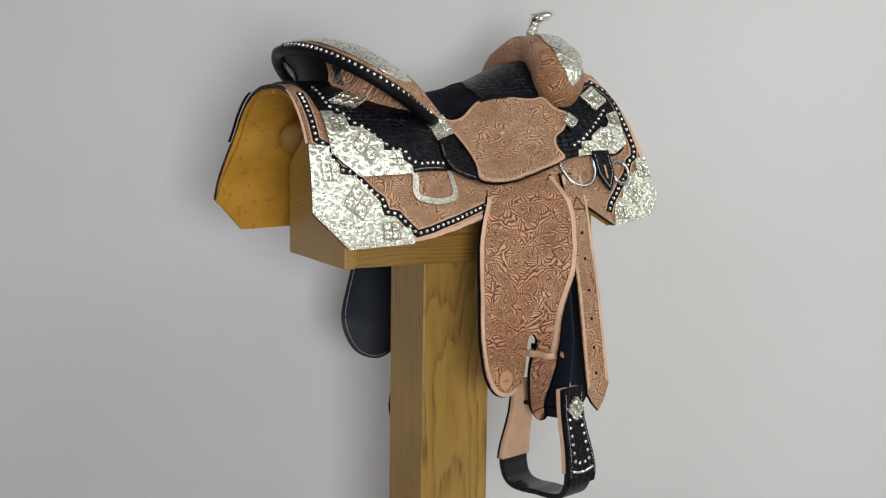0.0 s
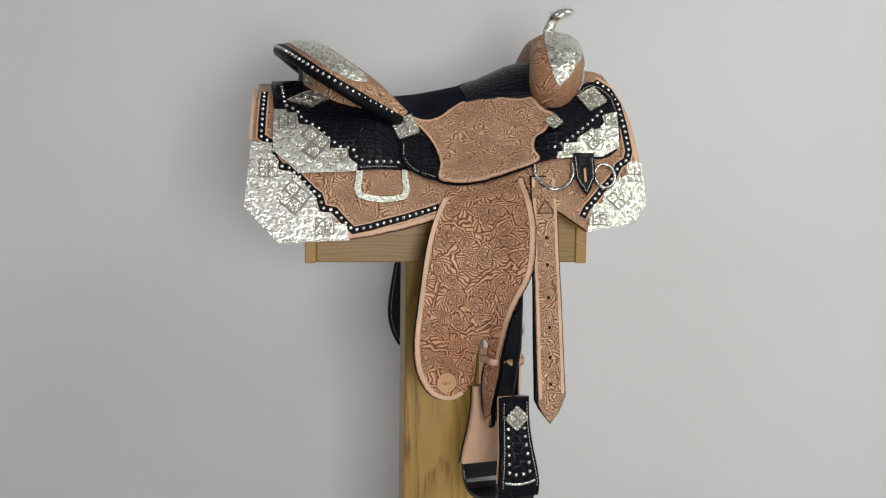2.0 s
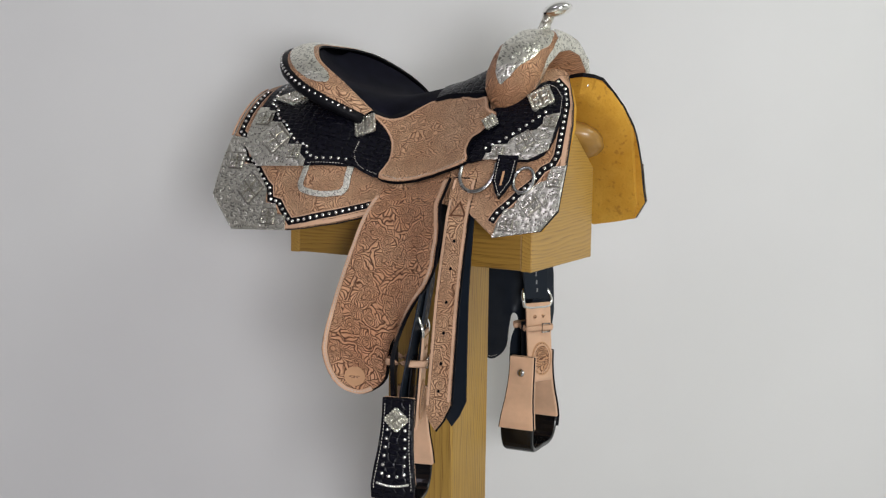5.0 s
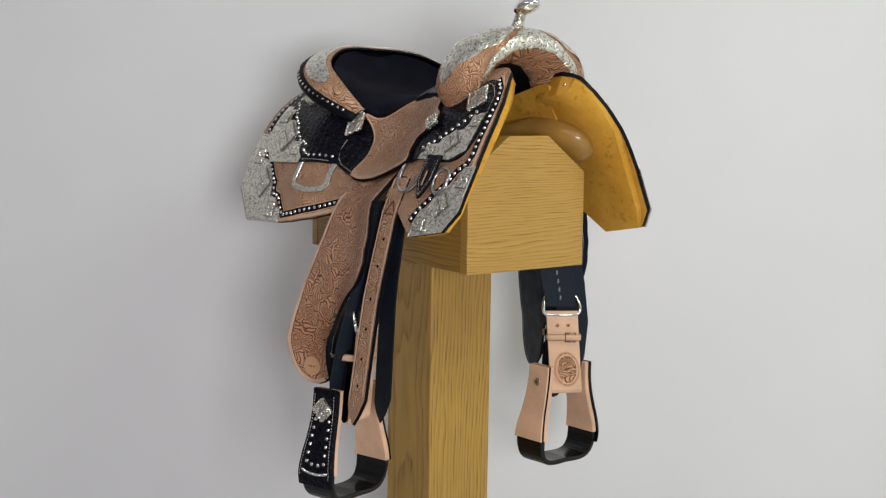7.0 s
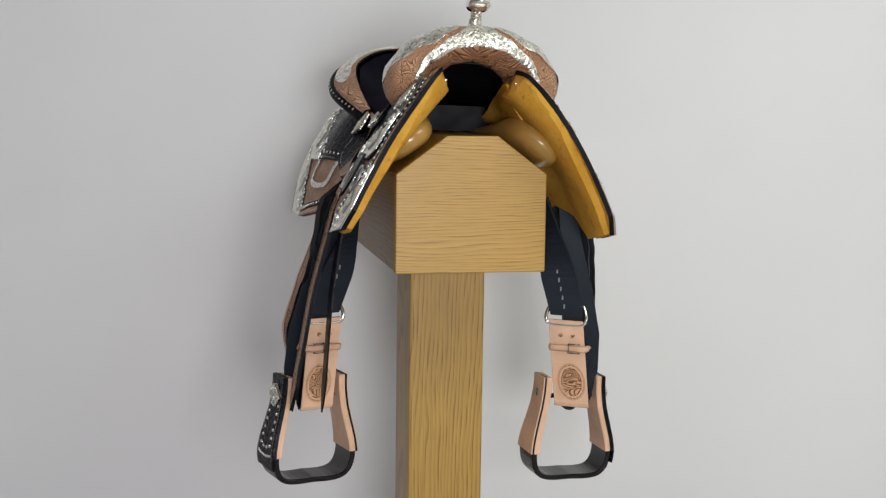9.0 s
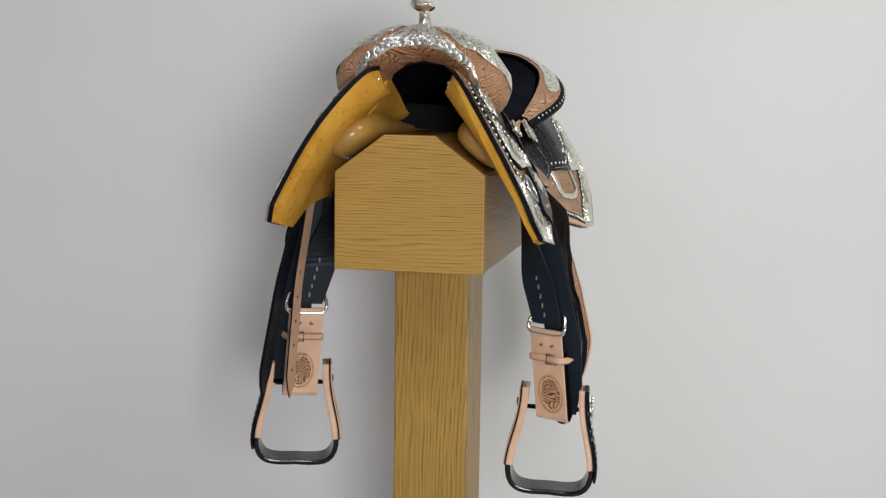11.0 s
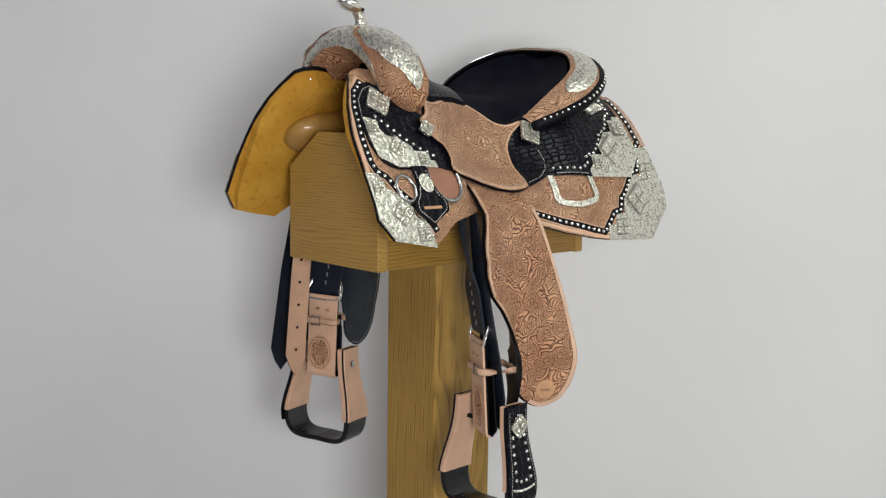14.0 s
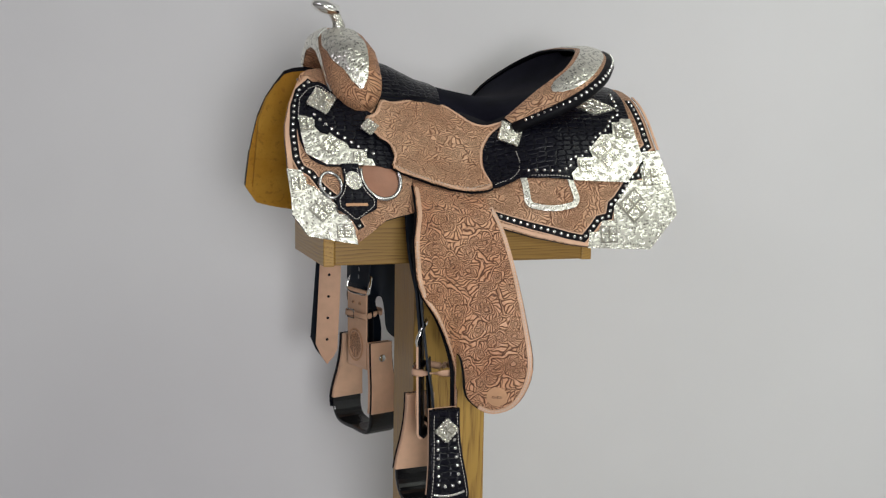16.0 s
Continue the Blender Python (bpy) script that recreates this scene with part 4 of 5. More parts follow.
# ---------------------------------------------------------------- tree bars under the saddle
def bars():
    for side in (-1, 1):
        bm = bmesh.new()
        bmesh.ops.create_uvsphere(bm, u_segments=28, v_segments=16, radius=1)
        for v in bm.verts:
            x, y, z = v.co
            lx, ly, lz = math.copysign(abs(x) ** 0.6, x) * 0.274, math.copysign(abs(y) ** 0.7, y) * 0.060, math.copysign(abs(z) ** 0.8, z) * 0.029
            waist = ease((lx + 0.22) / 0.16) * ease((0.185 - lx) / 0.14)
            v.co = (lx, ly * (1 - 0.35 * waist) - side * 0.018 * waist, -0.029 + (lz + 0.029) * (1.15 - 0.85 * waist))
        slope = math.degrees(math.atan2(0.064, 0.086))
        bmesh.ops.transform(bm, matrix=pose(0.0, side * 0.110, 0.968, -slope * side, 0, 0), verts=bm.verts)
        part("tree_bar", bm, HIDE, saddle, "varnished rawhide bar resting on the stand", smooth=True)


bars()


def pad_surface(x, v, h):
    """Padding between the fork and a bar: top rim at v = 0, bar at v = 1."""
    y, z = float(np.interp(x, [0.10, 0.20, 0.27], [0.070, 0.060, 0.056])), float(np.interp(x, [-0.05, 0.04, 0.10, 0.20, 0.27], [0.998, 1.015, 1.045, 1.070, 1.073]))
    return x, y + (0.118 - y) * v - 0.010 * math.sin(math.pi * v) - h, z + (0.985 - z) * v


def bar_pads():
    for side in (-1, 1):
        edge = [(0.226, 0.04), (0.220, 0.0), (0.20, 0.0), (0.15, 0.0), (0.10, 0.0), (0.0, 0.0), (-0.05, 0.0), (-0.05, 0.6), (0.0, 0.7), (0.05, 0.8), (0.15, 1.0), (0.205, 1.0), (0.218, 0.5), (0.226, 0.2)]
        plate("bar_pad", edge, pad_surface, saddle, (LINING, LINING, LINING), 0.006, 0.0, (0.02, 0.12), side, "yellow chamois padding inside the gullet", 0)


bar_pads()


def lining_rivets():
    for side in (-1, 1):
        m = Matrix.Translation(Vector((0.262, side * 0.060, 1.070)) - Vector(saddle["base"])) @ Vector((1, 0, -0.35)).to_track_quat("Z", "Y").to_matrix().to_4x4()
        tagged(piece("rivet", STUD, m, saddle), "steel rivet in the lining")


lining_rivets()


# ---------------------------------------------------------------- fenders, straps, stirrups
def fender_surface(x, z, h):
    y = np.interp(z, [0.45, 0.53, 0.6, 0.7, 0.77, 0.84, 0.86, 0.88, 0.9, 0.92, 0.94], [0.238, 0.241, 0.242, 0.239, 0.228, 0.211, 0.203, 0.184, 0.162, 0.140, 0.122])
    y += max(0.0, x - 0.04) * float(np.interp(z, [0.76, 0.86], [0.02, 0.36]))
    y += np.interp(z, [0.45, 0.6, 0.68, 0.78, 0.9], [-0.4, -0.38, -0.2, 0.0, 0.0]) * (x - 0.03)
    turned, ahead = float(np.interp(z, [0.60, 0.72], [1.0, 0.0])), max(0.0, x - 0.055)
    y += (np.interp(z, [0.45, 0.62, 0.72, 0.80, 0.88], [1.35, 1.25, 0.5, 0.15, 0.0]) + 0.25 * turned) * ahead
    lean = turned * min(1.0, ahead / 0.02)
    return x - 0.5 * turned * ahead - 0.85 * lean * h, float(y) + h * (1 - 0.5 * lean), z


FENDER_LINE = [(0.006, 0.905), (0.126, 0.905), (0.138, 0.821), (0.137, 0.783), (0.132, 0.745), (0.113, 0.697), (0.103, 0.648), (0.101, 0.588), (0.092, 0.55), (0.081, 0.511), (0.082, 0.484), (0.070, 0.478), (0.056, 0.500), (0.052, 0.553), (0.057, 0.582), (0.066, 0.606), (0.064, 0.621), (0.056, 0.627), (0.047, 0.620), (0.041, 0.593), (0.036, 0.555), (0.016, 0.534), (-0.008, 0.526), (-0.040, 0.538), (-0.062, 0.573), (-0.069, 0.62), (-0.060, 0.693), (-0.046, 0.775), (-0.031, 0.826), (-0.013, 0.863)]


def fenders():
    for side, word in SIDES:
        drop = 0.012 if side > 0 else 0.0
        FENDER = [(x, z - drop * (0.905 - z) / 0.36) for x, z in FENDER_LINE]
        outline = [(0.006, 0.935), (0.112, 0.935), (0.124, 0.90), (0.132, 0.86)] + spline(FENDER[2:], 3, closed=False)
        fd = plate("fender", outline, fender_surface, saddle, (TOOLED_DEEP, BLACK, NAVY), 0.005, 0.0, (0.025, 0.025), side, "carved tan fender with black lining")
        plate("lining", grown(outline, 0.0020), fender_surface, fd, (BLACK, BLACK, NAVY), 0.0025, -0.0026, (0.025, 0.025), side, "blue-black leather lining", 0)
        stitches(spline([(x + (0.03 - x) * 0.05, z + 0.003) for x, z in FENDER[21:]], 3, closed=False), fender_surface, 0.0060, side, fd)
        stitches(spline([(x - 0.0055, z) for x, z in FENDER[2:8]], 3, closed=False), fender_surface, 0.0060, side, fd)
        stitches(spline([(x + (0.03 - x) * 0.05, z + 0.003) for x, z in FENDER[21:]], 3, closed=False), fender_surface, -0.0030, side, fd)
        stitches(spline([(x - 0.0045, z) for x, z in FENDER[2:8]], 3, closed=False), fender_surface, -0.0030, side, fd)
        line = [(x + (0.03 - x) * 0.055, z + 0.003) for x, z in FENDER[21:]]
        plate("rim_line", ribbon(spline(line, 3, closed=False), 0.0075), fender_surface, fd, (PINK_TAN, BLACK, BLACK), 0.0008, 0.005, (0.025, 0.025), side, "plain tan rim", 0)
        line = [(x - 0.006, z) for x, z in [(0.124, 0.90), (0.132, 0.86)] + FENDER[2:8]]
        plate("rim_line", ribbon(spline(line, 3, closed=False), 0.0075), fender_surface, fd, (PINK_TAN, BLACK, BLACK), 0.0008, 0.005, (0.025, 0.025), side, "plain tan rim", 0)
        disc = [(-0.012 + 0.017 * math.cos(a), 0.556 - drop + 0.017 * math.sin(a)) for a in np.linspace(0, 2 * math.pi, 25)[:-1]]
        plate("maker_stamp", disc, fender_surface, fd, (STAMP, STAMP, STAMP), 0.0009, 0.005, (0.03, 0.03), side, "round stamped maker mark", 0)
        bar = [(-0.020, 0.553 - drop), (-0.004, 0.553 - drop), (-0.004, 0.557 - drop), (-0.020, 0.557 - drop)]
        plate("stamp_bar", bar, fender_surface, fd, (TOOLED, TOOLED, TOOLED), 0.0006, 0.0059, (0.03, 0.03), side, "", 0)


fenders()


def strap_bm(centre, width, thick, n_sub=1):
    """A flat strap along 3D points; each point carries the direction of its width."""
    bm = bmesh.new()
    rings = []
    for i, (p, w) in enumerate(centre):
        p, w = Vector(p), Vector(w).normalized()
        a = Vector(centre[max(i - 1, 0)][0])
        b = Vector(centre[min(i + 1, len(centre) - 1)][0])
        n = (b - a).normalized().cross(w).normalized()
        k = width[i] if isinstance(width, (list, tuple)) else width
        rings.append([bm.verts.new(p + w * (u * k / 2) + n * (v * thick / 2)) for u, v in ((-1, -1), (1, -1), (1, 1), (-1, 1))])
    for a, b in zip(rings, rings[1:]):
        for k in range(4):
            f = bm.faces.new((a[k], a[(k + 1) % 4], b[(k + 1) % 4], b[k]))
    bm.faces.new(rings[0][::-1])
    bm.faces.new(rings[-1])
    bmesh.ops.recalc_face_normals(bm, faces=bm.faces[:])
    return bm


def billet_surface(x, z, h):
    return x, float(np.interp(z, [0.45, 0.5, 0.7, 0.85, 0.9, 0.93], [0.282, 0.279, 0.250, 0.216, 0.194, 0.180])) + h, z


def second_surface(x, z, h):
    """The second strap swings inwards, away from the carved one, as it falls."""
    x, y, z = billet_surface(x, z, h)
    return x, y - float(np.interp(z, [0.5, 0.9], [0.050, 0.008])), z


def off_billet():
    """Long carved strap that hangs from the rigging ring on the off side, doubled by a dark one."""
    shape = [(0.137, 0.903), (0.179, 0.903), (0.180, 0.774), (0.186, 0.586), (0.188, 0.535), (0.176, 0.508), (0.163, 0.490), (0.150, 0.505), (0.142, 0.521), (0.139, 0.632), (0.137, 0.773)]
    b = plate("billet_strap", shape, billet_surface, saddle, (TOOLED, BLACK, BLACK), 0.004, 0.004, (0.03, 0.03), -1, "long carved tan strap with punched holes")
    for x0, x1 in ((0.1405, 0.1435), (0.1765, 0.184)):
        plate("strap_rim", ribbon([(x0, 0.90), (x0, 0.77), (x0 + 0.003, 0.63), (x0 + 0.005, 0.53)] if x0 < 0.15 else [(x0 - 0.001, 0.90), (x0, 0.77), (x0 + 0.006, 0.586), (x0 + 0.007, 0.54)], 0.005), billet_surface, b, (PINK_TAN, BLACK, BLACK), 0.0008, 0.008, (0.03, 0.03), -1, "", 0)
    for z in (0.80, 0.755, 0.70, 0.65, 0.60, 0.555):
        ring = [(0.160 + (0.775 - z) * 0.014 + 0.0028 * math.cos(a), z + 0.0028 * math.sin(a)) for a in np.linspace(0, 2 * math.pi, 9)[:-1]]
        plate("strap_hole", ring, billet_surface, b, (BLACK, BLACK, BLACK), 0.0005, 0.0081, (0.03, 0.03), -1, "", 0)
    mark = [(0.1455, 0.842), (0.1735, 0.842), (0.1595, 0.864)]
    plate("strap_mark", ribbon(mark + mark[:1], 0.003), billet_surface, b, (STAMP_DARK, STAMP_DARK, STAMP_DARK), 0.0005, 0.0081, (0.03, 0.03), -1, "burnt triangular mark", 0)
    loop = [(0.136, 0.885), (0.181, 0.885), (0.181, 0.868), (0.136, 0.868)]
    plate("strap_keeper", loop, billet_surface, b, (TOOLED, BLACK, BLACK), 0.002, 0.0085, (0.03, 0.03), -1, "tan strap loop", 0.001)
    plate("edge_layer", grown(shape, 0.0016), billet_surface, b, (BLACK, BLACK, NAVY), 0.002, 0.0018, (0.03, 0.03), -1, "black edged backing", 0)
    dark = [(x + 0.001, z - 0.003) for x, z in shape]
    bl = plate("billet_lining", dark, second_surface, saddle, (NAVY, BLACK, PINK_TAN), 0.003, 0.0, (0.03, 0.03), -1, "second strap, black outside and plain tan inside")
    for z in (0.72, 0.675, 0.63, 0.585, 0.54):
        ring = [(0.162 + (0.775 - z) * 0.014 + 0.0030 * math.cos(a), z + 0.0030 * math.sin(a)) for a in np.linspace(0, 2 * math.pi, 9)[:-1]]
        plate("strap_hole", ring, second_surface, bl, (BLACK, BLACK, BLACK), 0.0005, -0.0006, (0.03, 0.03), -1, "", 0)


off_billet()


def rings_and_tabs():
    for side, word in SIDES:
        flat = lambda pts, h: [hung(drape(x, down(x, z, h), h), side) for x, z in pts]
        u = spline([(-0.158, 0.918), (-0.160, 0.898), (-0.1625, 0.882), (-0.160, 0.874), (-0.152, 0.869), (-0.120, 0.8635), (-0.088, 0.867), (-0.081, 0.872), (-0.0785, 0.880), (-0.080, 0.898), (-0.081, 0.918)], 3, closed=False)
        plate("rear_dee", ribbon(laid(u, 0.0105), 0.0115), drape, saddle, (SILVER_DULL, STEEL, STEEL), 0.003, 0.0085, (0.03, 0.03), side, "engraved silver U-shaped rear dee", 0.0008)
        ring = [(0.266 + 0.018 * math.cos(a), 0.905 + 0.020 * math.sin(a)) for a in np.linspace(0, 2 * math.pi, 25)[:-1]]
        part("ring", tube(flat(ring, 0.012), 0.0032, 8, closed=True), STEEL, saddle, "nickel steel ring")
        patch = [(0.180 + 0.031 * math.cos(a), 0.914 + 0.033 * math.sin(a)) for a in np.linspace(0, 2 * math.pi, 25)[:-1]]
        if side > 0:
            plate("rigging_patch", laid(patch, 0.009), drape, saddle, (ROSE, BLACK, BLACK), 0.0020, 0.0090, (0.03, 0.02), side, "plain reddish leather disc behind the rigging ring", 0)
        big = [(0.178 + 0.034 * math.cos(a), 0.918 + 0.036 * math.sin(a)) for a in np.linspace(math.radians(-200), math.radians(20), 25)]
        part("rigging_ring", tube(flat(big, 0.012), 0.0038, 8), STEEL, saddle, "nickel steel rigging ring")
        if side < 0:
            tab = [(0.212, 0.945), (0.249, 0.945), (0.249, 0.904), (0.240, 0.885), (0.231, 0.873), (0.222, 0.885), (0.213, 0.903)]
            tb = plate("latigo_tab", laid(tab, 0.018), drape, saddle, (CROC, BLACK, BLACK), 0.004, 0.014, (0.03, 0.02), side, "black pointed latigo keeper tab")
            stitches(laid([(0.216, 0.94), (0.217, 0.904), (0.231, 0.879), (0.245, 0.904), (0.245, 0.94)], 0.018), drape, 0.0182, side, tb)
            # Tan leather inside the slot, its shade put into the darker colour.
            slot = [(0.2285, 0.918), (0.2325, 0.918), (0.2325, 0.895), (0.2285, 0.895)]
            plate("slot", laid(slot, 0.018), drape, tb, (STAMP, BLACK, BLACK), 0.0006, 0.0182, (0.03, 0.02), side, "", 0)
        else:
            tab = [(0.213, 0.940), (0.243, 0.940), (0.243, 0.915), (0.250, 0.897), (0.262, 0.885), (0.262, 0.868), (0.245, 0.858), (0.232, 0.846), (0.221, 0.856), (0.196, 0.868), (0.194, 0.884), (0.206, 0.897), (0.213, 0.915)]
            tb = plate("latigo_tab", laid(tab, 0.018), drape, saddle, (CROC, BLACK, BLACK), 0.004, 0.014, (0.03, 0.02), side, "black latigo carrier with silver concho and slot")
            # Slot again in darker tan, standing for shaded leather within.
            slot = [(0.211, 0.877), (0.248, 0.877), (0.248, 0.8725), (0.211, 0.8725)]
            plate("slot", laid(slot, 0.018), drape, tb, (STAMP, BLACK, BLACK), 0.0006, 0.0182, (0.03, 0.02), side, "", 0)
            disc = [(0.228 + 0.0135 * math.cos(a), 0.912 + 0.0145 * math.sin(a)) for a in np.linspace(0, 2 * math.pi, 21)[:-1]]
            plate("disc", laid(disc, 0.018), drape, tb, (SILVER_FINE, CHROME, CHROME), 0.003, 0.0182, (0.03, 0.02), side, "round silver concho", 0.0008)
            stitches(laid([(0.217, 0.935), (0.217, 0.913), (0.210, 0.895), (0.199, 0.882), (0.200, 0.872), (0.232, 0.851), (0.257, 0.872), (0.257, 0.884), (0.247, 0.895), (0.239, 0.913), (0.239, 0.935)], 0.018), drape, 0.0182, side, tb)


rings_and_tabs()


def stirrup_leathers():
    for side, word in SIDES:
        run = [(0.112, fender_surface(0.112, 0.86, -0.022)[1], 0.86), (0.110, fender_surface(0.11, 0.78, -0.020)[1], 0.78), (0.106, 0.240, 0.70), (0.100, 0.256, 0.62), (0.090, 0.264, 0.55), (0.084, 0.264, 0.49)]
        turn_in = Vector((0.3, side, 0))
        part("inner_fender", strap_bm([((x, y * side, z), turn_in) for x, y, z in run], [0.028, 0.042, 0.060, 0.068, 0.062, 0.044], 0.003), NAVY, saddle, "blue-black inner leather beside the stirrup strap", bevel=0.0008)
        w = Vector((0.42, side, 0)).normalized()
        f = Vector((w.y * side, -w.x * side, 0))
        f = f if f.x > 0 else -f
        top, low = Vector((0.104, side * 0.166, 0.872)), Vector((0.100, side * 0.225, 0.652))
        pts = [(top.lerp(low, k), Vector((1.0, 0.3 * side, 0)).lerp(w, min(1.0, 1.5 * k))) for k in np.linspace(0, 1, 22)]
        st = part("stirrup_leather", strap_bm(pts, [float(q) for q in np.interp(np.linspace(0, 7, 22), range(8), [0.032, 0.038, 0.046, 0.056, 0.064, 0.066, 0.062, 0.058])], 0.005), NAVY, saddle, "black stirrup leather with buckle and tan hobble", bevel=0.001)
        for k in np.linspace(0.62, 0.92, 5):
            c = top.lerp(low, k) + f * 0.0028
            part("punched_hole", strap_bm([(c + Vector((0, 0, 0.004)), w), (c - Vector((0, 0, 0.004)), w)], 0.0028, 0.0012), DULL, st)
        c = low + Vector((0, 0, -0.002)) + f * 0.003
        loop = [c + w * (0.037 * a) + Vector((0, 0, 0.015 * b)) - f * (0.007 * max(0.0, b)) for a, b in ((-0.72, 1.5), (-0.94, 0.7), (-1.0, -0.1), (-0.92, -0.75), (-0.6, -1), (0, -1.02), (0.6, -1), (0.92, -0.75), (1.0, -0.1), (0.94, 0.7), (0.72, 1.5), (0, 1.7))]
        part("buckle", tube(spline([tuple(v) for v in loop], 4), 0.0034, 10, closed=True), CHROME, st, "nickel steel buckle")
        a, b = low + Vector((0, 0, -0.008)), Vector((0.102, 0.245, 0.488) if side > 0 else (0.096, -0.234, 0.484))
        down_run = [(a.lerp(b, k) + f * 0.004, w) for k in np.linspace(0, 1, 7)]
        fold = [(b + f * 0.002 + Vector((0, 0, -0.005)), w), (b - f * 0.003 + Vector((0, 0, -0.0075)), w)]
        hb = part("lower_strap", strap_bm(down_run + fold, 0.064, 0.004), TAN, st, "plain tan lower strap with stamped flower", bevel=0.001)
        back = [(p - f * 0.0035, q) for p, q in down_run] + [(b - f * 0.006 + Vector((0, 0, -0.006)), w), (b - f * 0.014 + Vector((0, 0, 0.004)), w), (a.lerp(b, 0.62) - f * 0.013, w), (a.lerp(b, 0.25) - f * 0.011, w)]
        part("strap_backing", strap_bm(back, 0.0645, 0.003), BLACK, hb, "black backing of the lower strap", bevel=0.0008)
        for u in (-0.011, 0.011):
            c = a.lerp(b, 0.18) + f * 0.0066 + w * u
            bm = bmesh.new()
            bmesh.ops.create_cone(bm, cap_ends=True, segments=10, radius1=0.0042, radius2=0.0035, depth=0.002)
            bmesh.ops.transform(bm, matrix=Matrix.Translation(c) @ f.to_track_quat("Z", "Y").to_matrix().to_4x4(), verts=bm.verts)
            part("rivet", bm, TOOLED, hb)
        def stamp_surface(u, v, h):
            return tuple(a.lerp(b, 0.74) + w * u + (a - b).normalized() * v + f * (0.0070 + h))
        oval = [(0.003 + 0.0245 * math.cos(q), 0.034 * math.sin(q)) for q in np.linspace(0, 2 * math.pi, 33)[:-1]]
        plate("stamped_flower", oval, stamp_surface, hb, (TOOLED_ARCH, TOOLED_ARCH, TOOLED_ARCH), 0.0006, 0.0, (0.03, 0.03), 0, "carved oval flower", 0)
        for k, mat in ((1.0, STAMP), (0.86, PINK_TAN)):
            plate("flower_rim", ribbon([(0.003 + (u - 0.003) * k, v * k) for u, v in oval + oval[:1]], 0.0026), stamp_surface, hb, (mat, mat, mat), 0.0009, 0.0002, (0.03, 0.03), 0, "", 0)
        c = a.lerp(b, 0.33)
        fy = lambda x, h: Vector((fender_surface(x, 0.60, h)[0], side * fender_surface(x, 0.60, h)[1], c.z + 0.002))
        belt = [c + f * 0.0085 + w * -0.034, c + f * 0.0100, c + f * 0.0085 + w * 0.034, fy(0.094, 0.010), fy(0.068, 0.009), fy(0.050, 0.004), fy(0.052, -0.010), c - f * 0.03 - w * 0.02]
        part("hobble_strap", tube(spline([tuple(v) for v in belt], 4), 0.0062, 6, closed=True, flat=0.25, up=tuple(f)), PINK_TAN, st, "narrow pale tan hobble strap")
        c = c + f * 0.0125 + w * 0.012
        fr = [c + w * (0.010 * p) + Vector((0, 0, 0.0085 * q)) for p, q in ((-1, -1), (1, -1), (1, 1), (-1, 1))]
        part("hobble_buckle", tube(fr, 0.0016, 6, closed=True), STEEL, st, "small steel buckle")


stirrup_leathers()


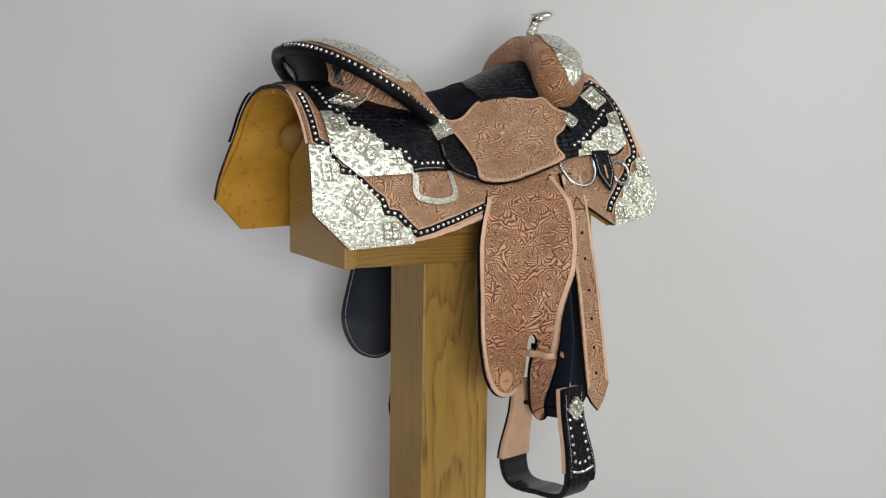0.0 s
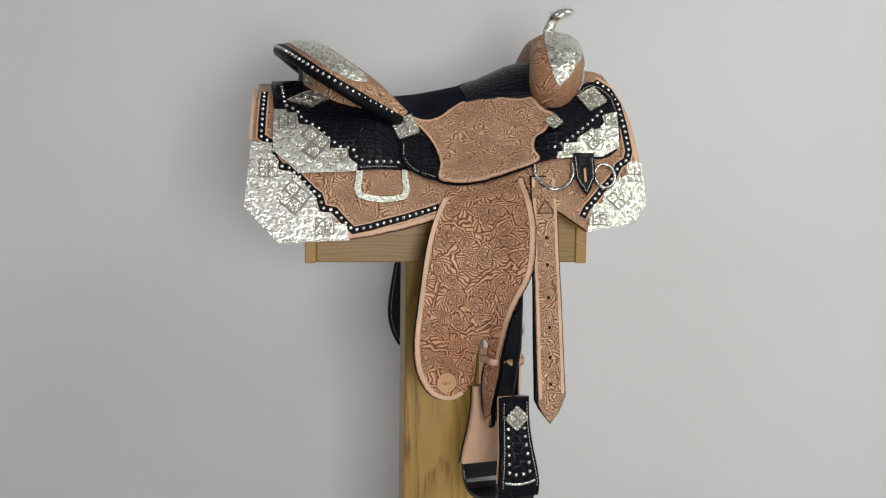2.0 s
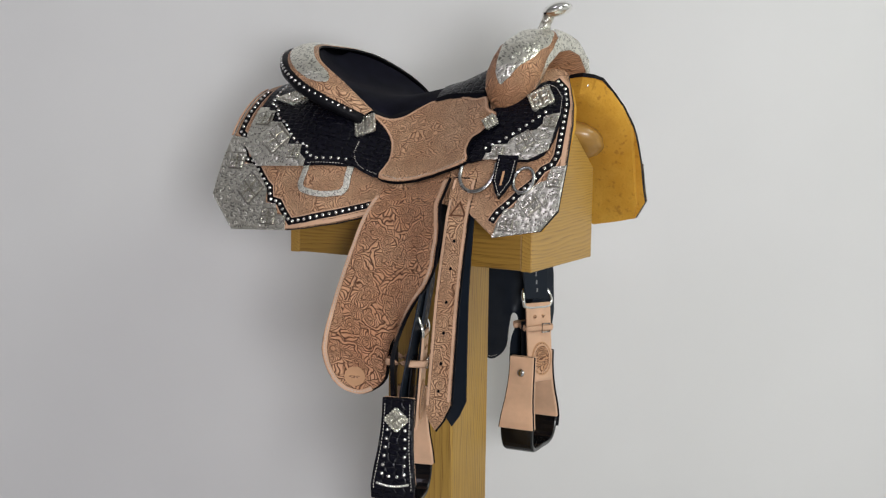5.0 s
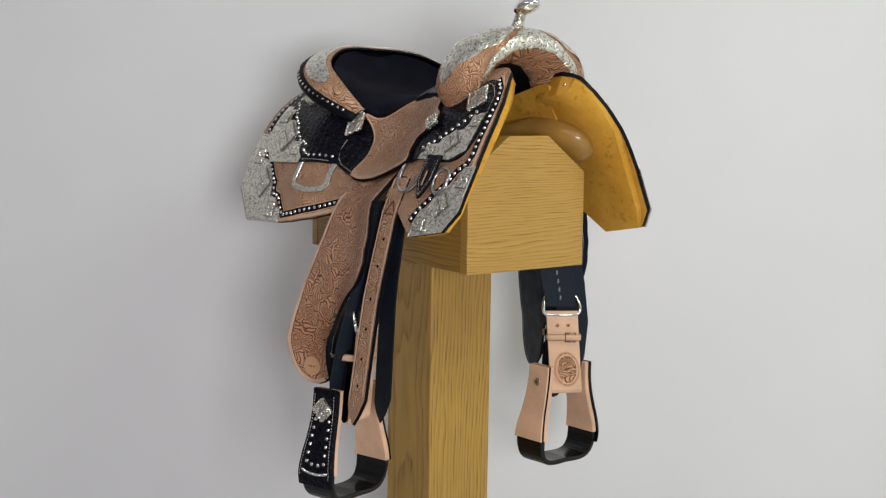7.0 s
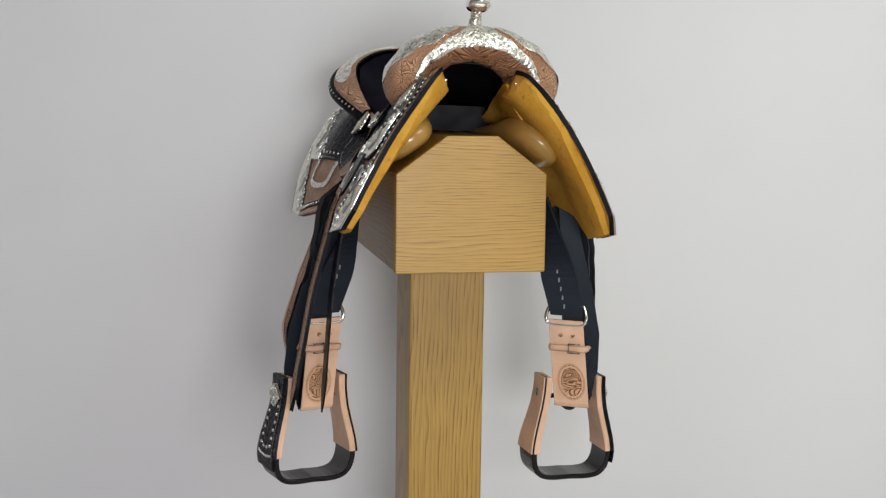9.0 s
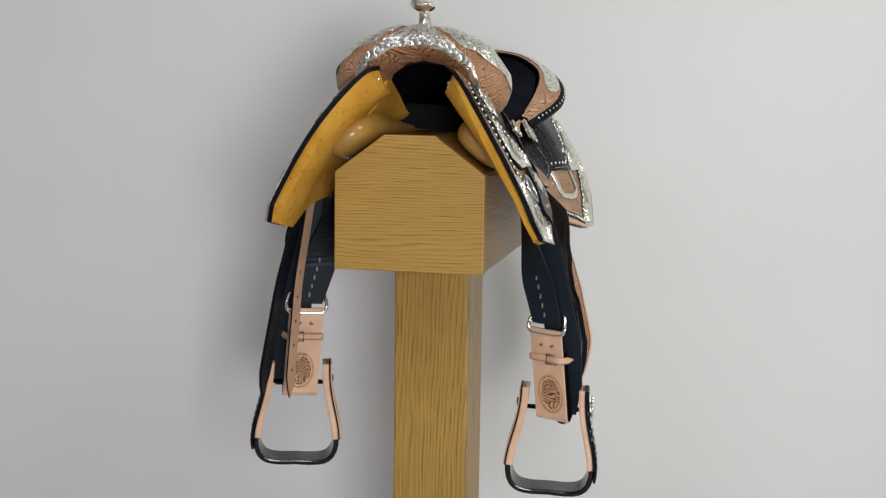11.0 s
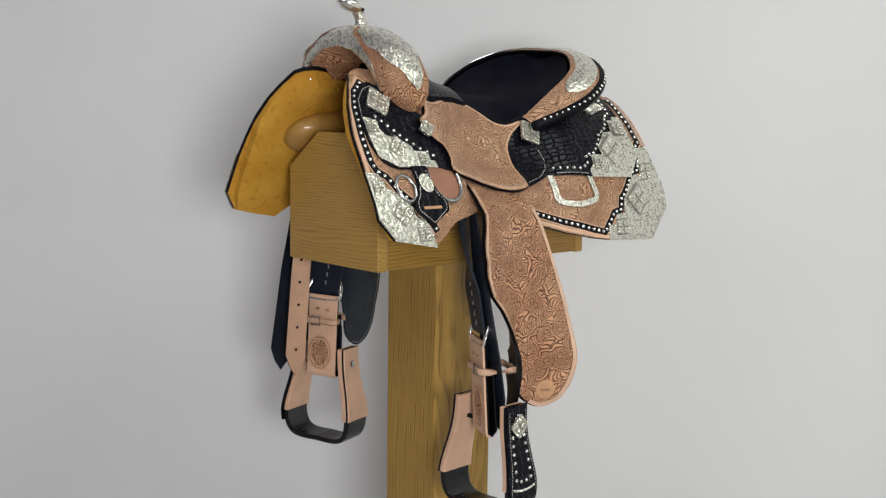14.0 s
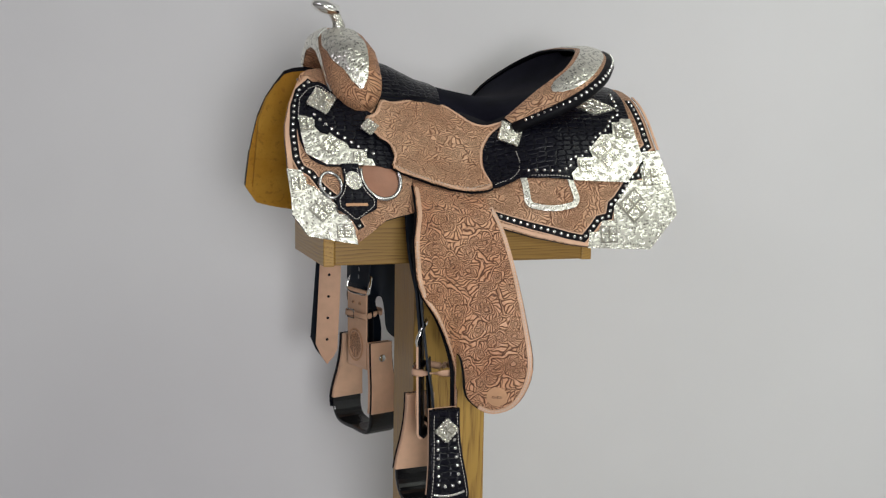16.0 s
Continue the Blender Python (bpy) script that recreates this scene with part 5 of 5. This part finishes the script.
def stirrup(side):
    """Bell stirrup: lacquered frame, tan covers, black studded outer face. u outwards, v forward, w up."""
    yaw = -6.0 if side > 0 else -18.0
    out = Vector((math.sin(radians(yaw)) * (1 if side > 0 else -1), side * math.cos(radians(yaw)), 0))
    fwd = Vector((out.y * side, -out.x * side, 0))
    fwd = fwd if fwd.x > 0 else -fwd
    base = Vector((0.086 if side > 0 else 0.080, side * 0.243, 0.346))
    place = lambda u, v, w: base + out * u + fwd * v + Vector((0, 0, w))
    half = [(0.0, 0.004), (0.030, 0.003), (0.052, 0.006), (0.065, 0.015), (0.072, 0.030), (0.074, 0.050), (0.071, 0.075), (0.064, 0.105), (0.057, 0.135), (0.053, 0.165), (0.052, 0.192)]
    wide = [0.062, 0.062, 0.064, 0.066, 0.068, 0.070, 0.064, 0.055, 0.050, 0.048, 0.048]
    half = spline(half, 2, closed=False)
    wide = [float(q) for q in np.interp(np.linspace(0, 10, 21), range(11), wide)]
    ring = [(-u, w) for u, w in half[:0:-1]] + half
    size = wide[:0:-1] + wide

    def loft(i0, i1, grow, inset, thick):
        """Part of the bell between two points of its line, grown outwards."""
        bm = bmesh.new()
        rows = []
        for i in range(i0, i1 + 1):
            u, w = ring[i]
            p, q = ring[max(i - 1, 0)], ring[min(i + 1, len(ring) - 1)]
            d = Vector((q[0] - p[0], q[1] - p[1])).normalized()
            n = Vector((d.y, -d.x))
            hw = size[i] / 2 + inset
            a, b = grow, grow + thick
            rows.append([bm.verts.new(place(u + n.x * k, v, w + n.y * k)) for k, v in ((a, -hw), (b, -hw * 0.96), (b, hw * 0.96), (a, hw))])
        for r0, r1 in zip(rows, rows[1:]):
            for k in range(4):
                bm.faces.new((r0[k], r0[(k + 1) % 4], r1[(k + 1) % 4], r1[k])).smooth = False
        bm.faces.new(rows[0][::-1])
        bm.faces.new(rows[-1])
        bmesh.ops.recalc_face_normals(bm, faces=bm.faces[:])
        return bm

    last = len(ring) - 1
    st = part("stirrup", loft(0, last, -0.004, 0.0, 0.010), LACQUER, saddle, "bell stirrup, black lacquered tread and tan leather arms", bevel=0.003)
    for i0, i1 in ((0, 10), (last - 10, last)):
        part("arm_cover", loft(i0, i1, -0.0075, 0.0015, 0.0030), TAN, st, "tan leather arm cover", bevel=0.001)
    part("arm_cover", loft(0, 10, 0.0065, 0.0015, 0.0030), TAN, st, "tan leather arm cover", bevel=0.001)
    part("arm_wrap", loft(0, 10, -0.0062, 0.0024, 0.0112), TAN, st, "tan leather folded round the arm", bevel=0.002)
    part("edge_piping", loft(0, 10, 0.0048, 0.0034, 0.0026), BLACK, st, "black edge of the arm cover")
    part("arm_wrap", loft(last - 10, last, -0.0062, 0.0024, 0.0098), TAN, st, "tan leather folded round the arm", bevel=0.002)
    part("edge_piping", loft(last - 10, last, 0.0034, 0.0034, 0.0034), BLACK, st, "black edge of the arm cover")
    cover = part("outer_cover", loft(last - 12, last, 0.0065, 0.003, 0.0045), CROC, st, "black crocodile-grain outer cover with studs", bevel=0.001)

    def outer(v, w, h):
        u = float(np.interp(w, [q[1] for q in half[8:]], [q[0] for q in half[8:]]))
        return tuple(place(u + 0.0112 + h, v, w))
    def seat_pose(v, w, h, spin=0.0):
        m = out.to_track_quat("Z", "Y").to_matrix().to_4x4()
        return Matrix.Translation(outer(v, w, h)) @ m @ pose(0, 0, 0, 0, 0, spin)
    for sgn in (-1, 1):
        for w in np.linspace(0.070, 0.140, 6):
            piece("stud", STUD, seat_pose(sgn * float(np.interp(w, [0.05, 0.14], [0.020, 0.015])), w, 0.0), cover)
    for v in np.linspace(-0.026, 0.026, 15):
        piece("stud", STUD_SMALL, seat_pose(v, 0.050 + 6.0 * v * v, 0.0), cover)
    for v in (-0.007, 0.007):
        piece("stud", STUD, seat_pose(v, 0.066, 0.0), cover)
    bm = bmesh.new()
    for sgn in (-1, 1):
        for w in np.arange(0.045, 0.184, 0.0052):
            hw = float(np.interp(w, [0.03, 0.05, 0.105, 0.135, 0.19], [0.034, 0.035, 0.0275, 0.025, 0.024])) - 0.003
            vs = [bm.verts.new(outer(sgn * (hw + dv), w + dw, 0.0006)) for dv, dw in ((-0.0005, 0), (0.0005, 0), (0.0005, 0.0034), (-0.0005, 0.0034))]
            bm.faces.new(vs)
    tagged(part("stitching", bm, THREAD, cover), kind="stuff")
    cm = piece("concho", CONCHO_STIRRUP, seat_pose(0.0, 0.158, 0.0015), st)
    tagged(cm, "beaded silver concho")
    part("hanger_bar", tube([place(-0.052, 0, 0.152), place(0.052, 0, 0.152)], 0.0042, 10), BLACK, st, "black hanger bar", smooth=True)
    bm = bmesh.new()
    bmesh.ops.create_uvsphere(bm, u_segments=10, v_segments=6, radius=0.008)
    for v in bm.verts:
        v.co.z *= 0.3
    bmesh.ops.transform(bm, matrix=Matrix.Translation(place(-0.0645, 0, 0.160)) @ out.to_track_quat("Z", "Y").to_matrix().to_4x4(), verts=bm.verts)
    part("bolt_head", bm, STEEL, st, "steel bolt head", smooth=True)


stirrup(-1)
stirrup(1)


# ---------------------------------------------------------------- the turntable's motion
def motions():
    times = [0.5 * k for k in range(33)]
    walk(stand, [(t, pose(0, 0, 0, 0, 0, turn(t))) for t in times])
    walk(saddle, [(t, pose(0, 0, 0.98, 0, 0, turn(t)) @ pose(0, 0.006, 0, -2.0)) for t in times])


motions()
